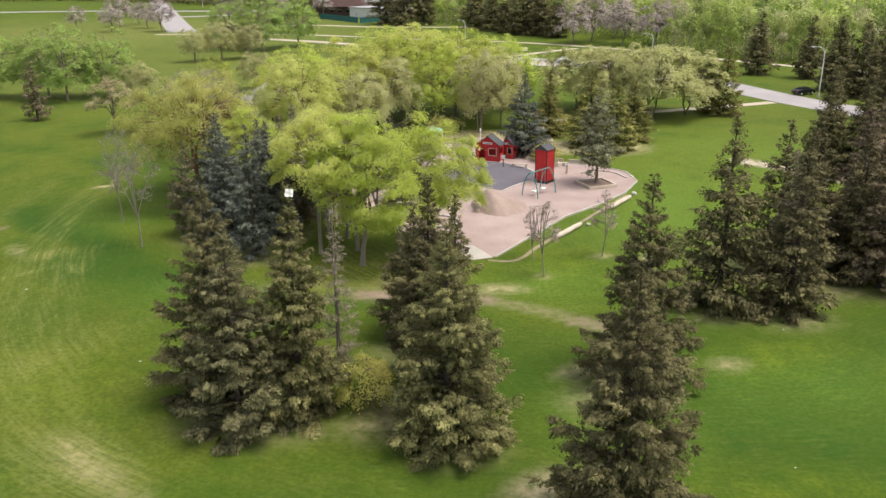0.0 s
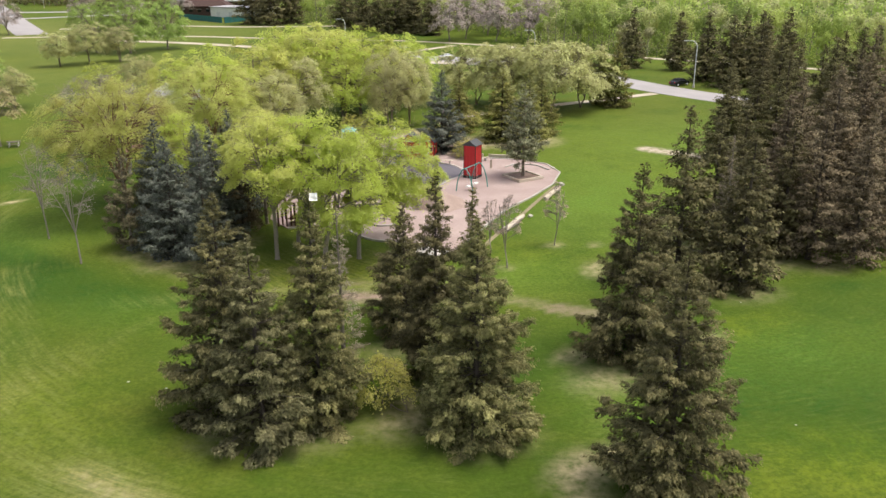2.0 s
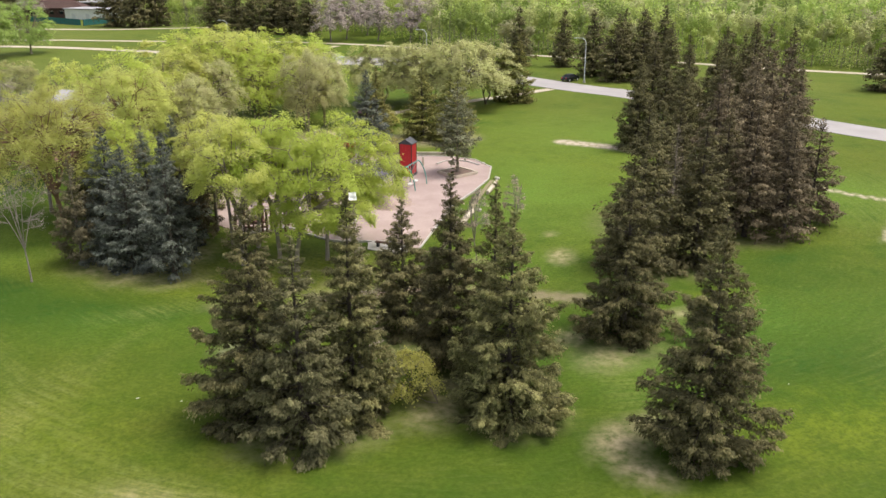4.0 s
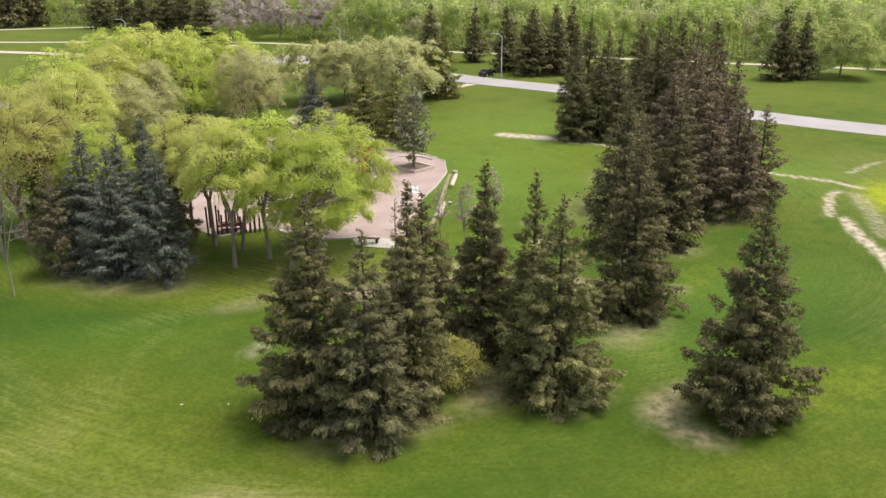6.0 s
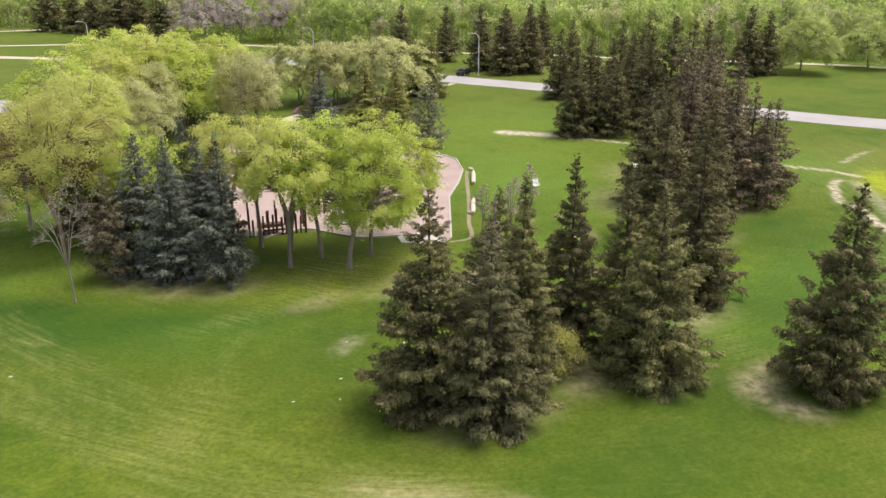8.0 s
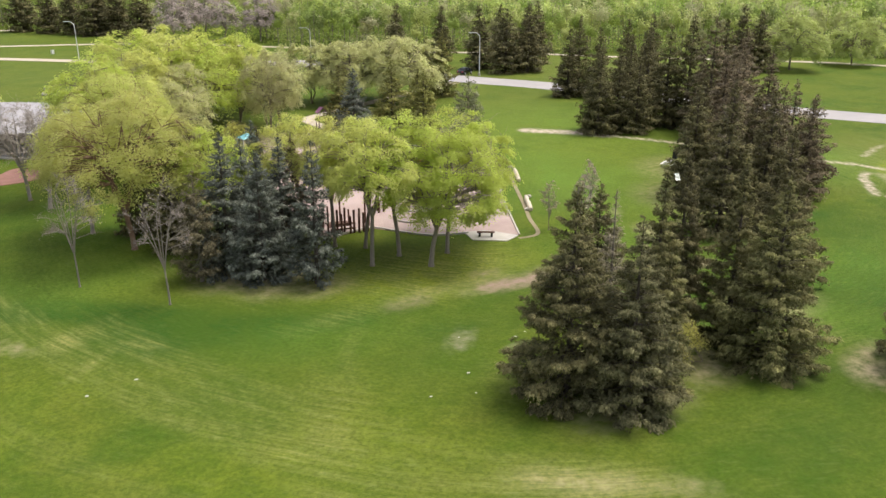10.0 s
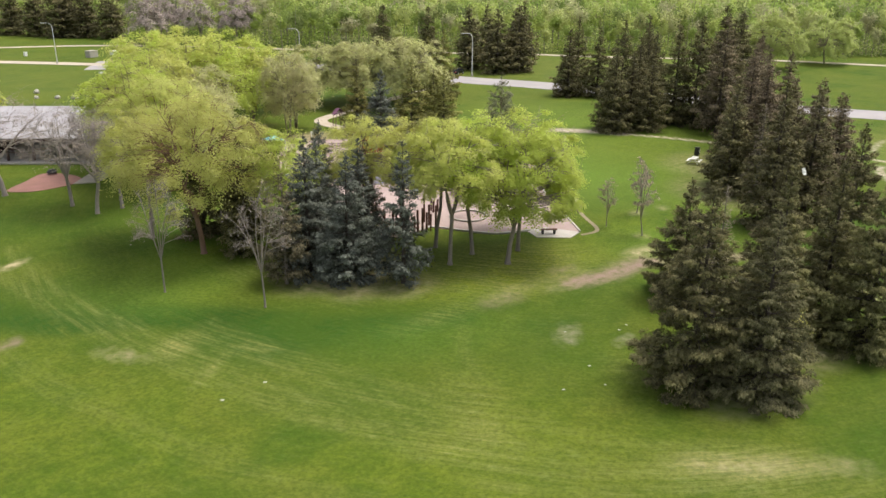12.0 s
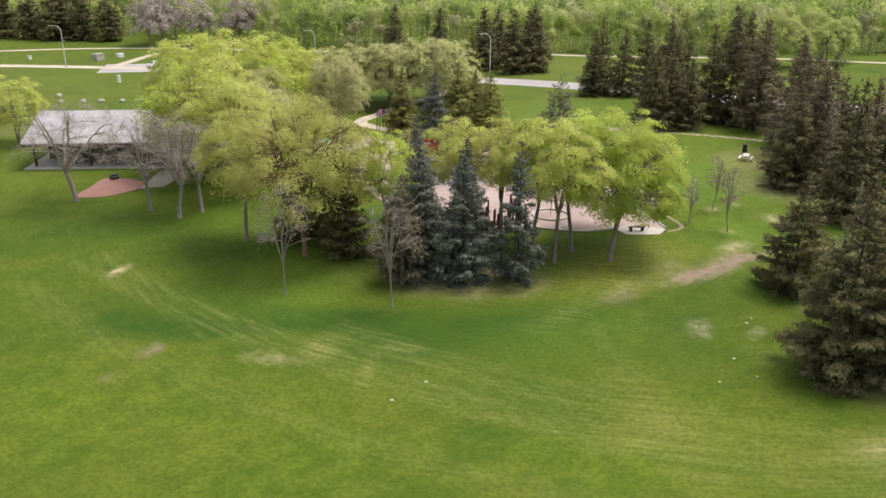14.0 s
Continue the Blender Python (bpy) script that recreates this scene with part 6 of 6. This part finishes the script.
def fire_pit():
    root = thing("fire_pit", pose(-28.9, 124.2, 0.03), "small black steel fire pit on red gravel", "fire pit")
    s = Soup()
    a = np.linspace(0, 6.283, 17)
    tube(s, np.stack([0.45 * np.cos(a), 0.45 * np.sin(a), np.full(17, 0.3)], 1), np.full(17, 0.16), 6)
    part("ring", s.mesh("ring", BLACK, True), BLACK, root)
    part("grill_plate", box((0.7, 0.6, 0.04), (0, 0, 0.62), 0.01), BLACK, root)
    part("grill_post", rod((0.5, 0, 0), (0.5, 0, 0.66), 0.04), BLACK, root)


fire_pit()


# ---- lamps, cars, far things ----
def street_lamp(x, y, h, turn):
    root = thing("street_lamp", pose(x, y, 0, 0, 0, turn), "tall pale steel street lamp with curved arm", "street lamp", "street lamps")
    part("base", rod((0, 0, -0.05), (0, 0, 0.5), 0.3, 12, end=0.22), CONCRETE, root)
    s = Soup()
    zz = np.linspace(0.3, h - 1.2, 8)
    a = np.linspace(0, math.pi * 0.5, 9)[1:]
    pts = np.vstack([np.stack([0 * zz, 0 * zz, zz], 1), np.stack([1.2 * (1 - np.cos(a)), 0 * a, h - 1.2 + 1.2 * np.sin(a)], 1), [[1.9, 0, h + 0.02]]])
    tube(s, pts, np.interp(np.arange(len(pts)), [0, len(pts) - 1], [0.115, 0.05]), 9)
    part("pole", s.mesh("pole", STEEL, True), STEEL, root)
    bm = box((0.8, 0.34, 0.16), (2.2, 0, h - 0.02), 0.05)
    part("lamp_head", bm, STEEL, root, "flat grey lamp head")


for x, y, h, turn in [(70.8, 156.5, 9.3, 150), (46.8, 190.5, 9.2, 150), (5.0, 235.0, 9.6, 150), (-54.3, 299, 9.8, 170), (-150, 520, 10, 170)]:
    street_lamp(x, y, h, turn)


def car(x, y, turn, paint, label):
    root = thing("car", pose(x, y, 0.02, 0, 0, turn), label, "car", "parked cars")
    prof = [(-2.2, 0.35), (-2.25, 0.75), (-2.1, 0.95), (-1.5, 1.05), (-0.95, 1.45), (0.55, 1.48), (1.3, 1.02), (2.05, 0.85), (2.25, 0.6), (2.2, 0.32)]
    bm = bmesh.new()
    rows = [[bm.verts.new((px, s * (0.9 if pz < 1.1 else 0.68), pz)) for px, pz in prof] for s in (-1, 1)]
    n = len(prof)
    for k in range(n):
        bm.faces.new([rows[0][k], rows[0][(k + 1) % n], rows[1][(k + 1) % n], rows[1][k]])
    bm.faces.new(rows[0])
    bm.faces.new(rows[1][::-1])
    bmesh.ops.recalc_face_normals(bm, faces=bm.faces)
    bmesh.ops.bevel(bm, geom=bm.edges[:], offset=0.05, segments=2, affect="EDGES")
    part("body", bm, paint, root)
    for s in (-1, 1):
        g = bmesh.new()
        v = [g.verts.new(c) for c in ((-1.3, s * 0.86, 1.08), (1.05, s * 0.86, 1.08), (0.5, s * 0.73, 1.4), (-0.9, s * 0.73, 1.4))]
        g.faces.new(v)
        bmesh.ops.solidify(g, geom=g.faces[:], thickness=0.02)
        part("side_window", g, GLASS, root)
    for a, b in (((1.32, 1.06), (0.66, 1.44)), ((-1.47, 1.1), (-1.02, 1.42))):
        g = bmesh.new()
        dx = 0.03 if a[0] > 0 else -0.03
        v = [g.verts.new(c) for c in ((a[0] + dx, -0.72, a[1]), (a[0] + dx, 0.72, a[1]), (b[0] + dx, 0.6, b[1]), (b[0] + dx, -0.6, b[1]))]
        g.faces.new(v)
        bmesh.ops.solidify(g, geom=g.faces[:], thickness=0.02)
        part("windscreen", g, GLASS, root)
    for wx in (-1.35, 1.4):
        for s in (-1, 1):
            w = part("wheel", rod((wx, s * 0.72, 0.32), (wx, s * 0.94, 0.32), 0.32, 16), BLACK, root)
            part("rim", rod((wx, s * 0.93, 0.32), (wx, s * 0.955, 0.32), 0.2, 10), STEEL, w)
    for s in (-0.62, 0.62):
        part("headlight", box((0.08, 0.34, 0.14), (2.2, s, 0.68), 0.02), WHITE, root)
        part("tail_light", box((0.06, 0.3, 0.16), (-2.24, s, 0.8), 0.02), RED, root)


car(69.2, 159.8, 24, CAR_BLACK, "black car parked on the grey park road")
car(30.5, 216.5, 10, CAR_WHITE, "white car in the car park behind the trees")
car(20.5, 219.5, 14, CAR_WHITE, "white car in the far car park")
car(77.4, 116.5, 115, CAR_WHITE, "pale car on the road behind the grove")


def far_building():
    root = thing("park_building", pose(-52, 424, 0, 0, 0, -8), "far dark brown park building with hipped roof", "building")
    part("wall", box((24, 14, 4.5), (0, 4, 2.25), 0.05), BROWN_WALL, root)
    bm = bmesh.new()
    v = [bm.verts.new(c) for c in ((-13, -4, 4.4), (13, -4, 4.4), (13, 12, 4.4), (-13, 12, 4.4), (-6, 4, 7.8), (7, 4, 7.8))]
    for f in ((0, 1, 5, 4), (1, 2, 5), (2, 3, 4, 5), (3, 0, 4), (3, 2, 1, 0)):
        bm.faces.new([v[k] for k in f])
    part("roof", bm, BROWN_WALL, root, "dark brown hipped roof")
    part("chimney", box((0.9, 0.9, 2.4), (8, 4, 8.0), 0.03), BROWN_WALL, root)
    for x in (-9, -5, -1, 3, 7):
        wd = part("window", box((1.6, 0.1, 1.3), (x, -3.06, 2.4)), GLASS, root)
        part("window_frame", box((1.8, 0.06, 0.12), (x, -3.08, 3.12)), WHITE, wd)
    hall = thing("white_hall", pose(-34, 400, 0, 0, 0, -42), "long white low building beside the brown one", "building")
    part("wall", box((34, 12, 4.4), (0, 5, 2.2), 0.05), WHITE, hall)
    part("roof", box((35, 13, 0.4), (0, 5, 4.6), 0.05), ROOF_GREY, hall)
    for x in (-12, -4, 4, 12):
        part("door", box((2.2, 0.1, 2.6), (x, -1.06, 1.3), 0.01), STEEL, hall)
    barn = thing("grey_roofed_hall", pose(-40, 462, 0, 0, 0, -4), "far hall with a pale grey roof", "building")
    part("wall", box((60, 16, 5), (0, 0, 2.5), 0.05), BROWN_WALL, barn)
    part("roof", box((62, 18, 0.5), (0, 0, 5.2), 0.05), ROOF_GREY, barn)
    for ends in (((-60.5, 401.5), (-38.0, 367.5)), ((-38.0, 367.5), (-25.0, 383.0))):
        (ax, ay), (bx, by) = ends
        n = int(math.hypot(bx - ax, by - ay) // 3)
        turn = math.degrees(math.atan2(by - ay, bx - ax))
        fence = thing("fence", pose(ax, ay, 0, 0, 0, turn), "teal meshed fence before the far buildings", "fence", "far fences")
        for k in range(n):
            part("panel", box((2.9, 0.08, 2.4), (1.5 + 3 * k, 0, 1.25), 0.01), FENCE, fence)
            part("post", box((0.12, 0.12, 2.6), (3 * k, 0, 1.3), 0.01), BLACK, fence)


far_building()


def plinth(x, y, w, h, label, mt=STONE):
    root = thing("utility_box", pose(x, y, 0, 0, 0, 20), label, "box", "boxes on the far lawn")
    part("body", box((w, w * 0.7, h), (0, 0, h / 2), 0.06), mt, root)
    part("cap", box((w * 1.08, w * 0.78, 0.1), (0, 0, h + 0.04), 0.02), mt, root)


plinth(15.9, 242.7, 2.6, 1.6, "grey service box on the far lawn")
plinth(22.5, 245.1, 1.8, 0.9, "low pale service box on the far lawn", WHITE)
plinth(3.8, 201.0, 0.7, 1.5, "narrow white post box on the lawn", WHITE)
plinth(3.2, 255.2, 0.8, 1.0, "small white box near the path", WHITE)
for k, (x, y, s) in enumerate([(-8.6, 179.2, 1.0), (-5.5, 177.5, 0.8), (-12.1, 190.7, 1.0), (-11, 181.5, 0.9), (-2.5, 176.0, 0.9), (-14, 184, 0.8)]):
    stone(x, y, s * 0.65, "large pale boulder in a row behind the pavilion", k + 30, 0.8, STONE, "boulder", "boulder", "boulders behind the pavilion")
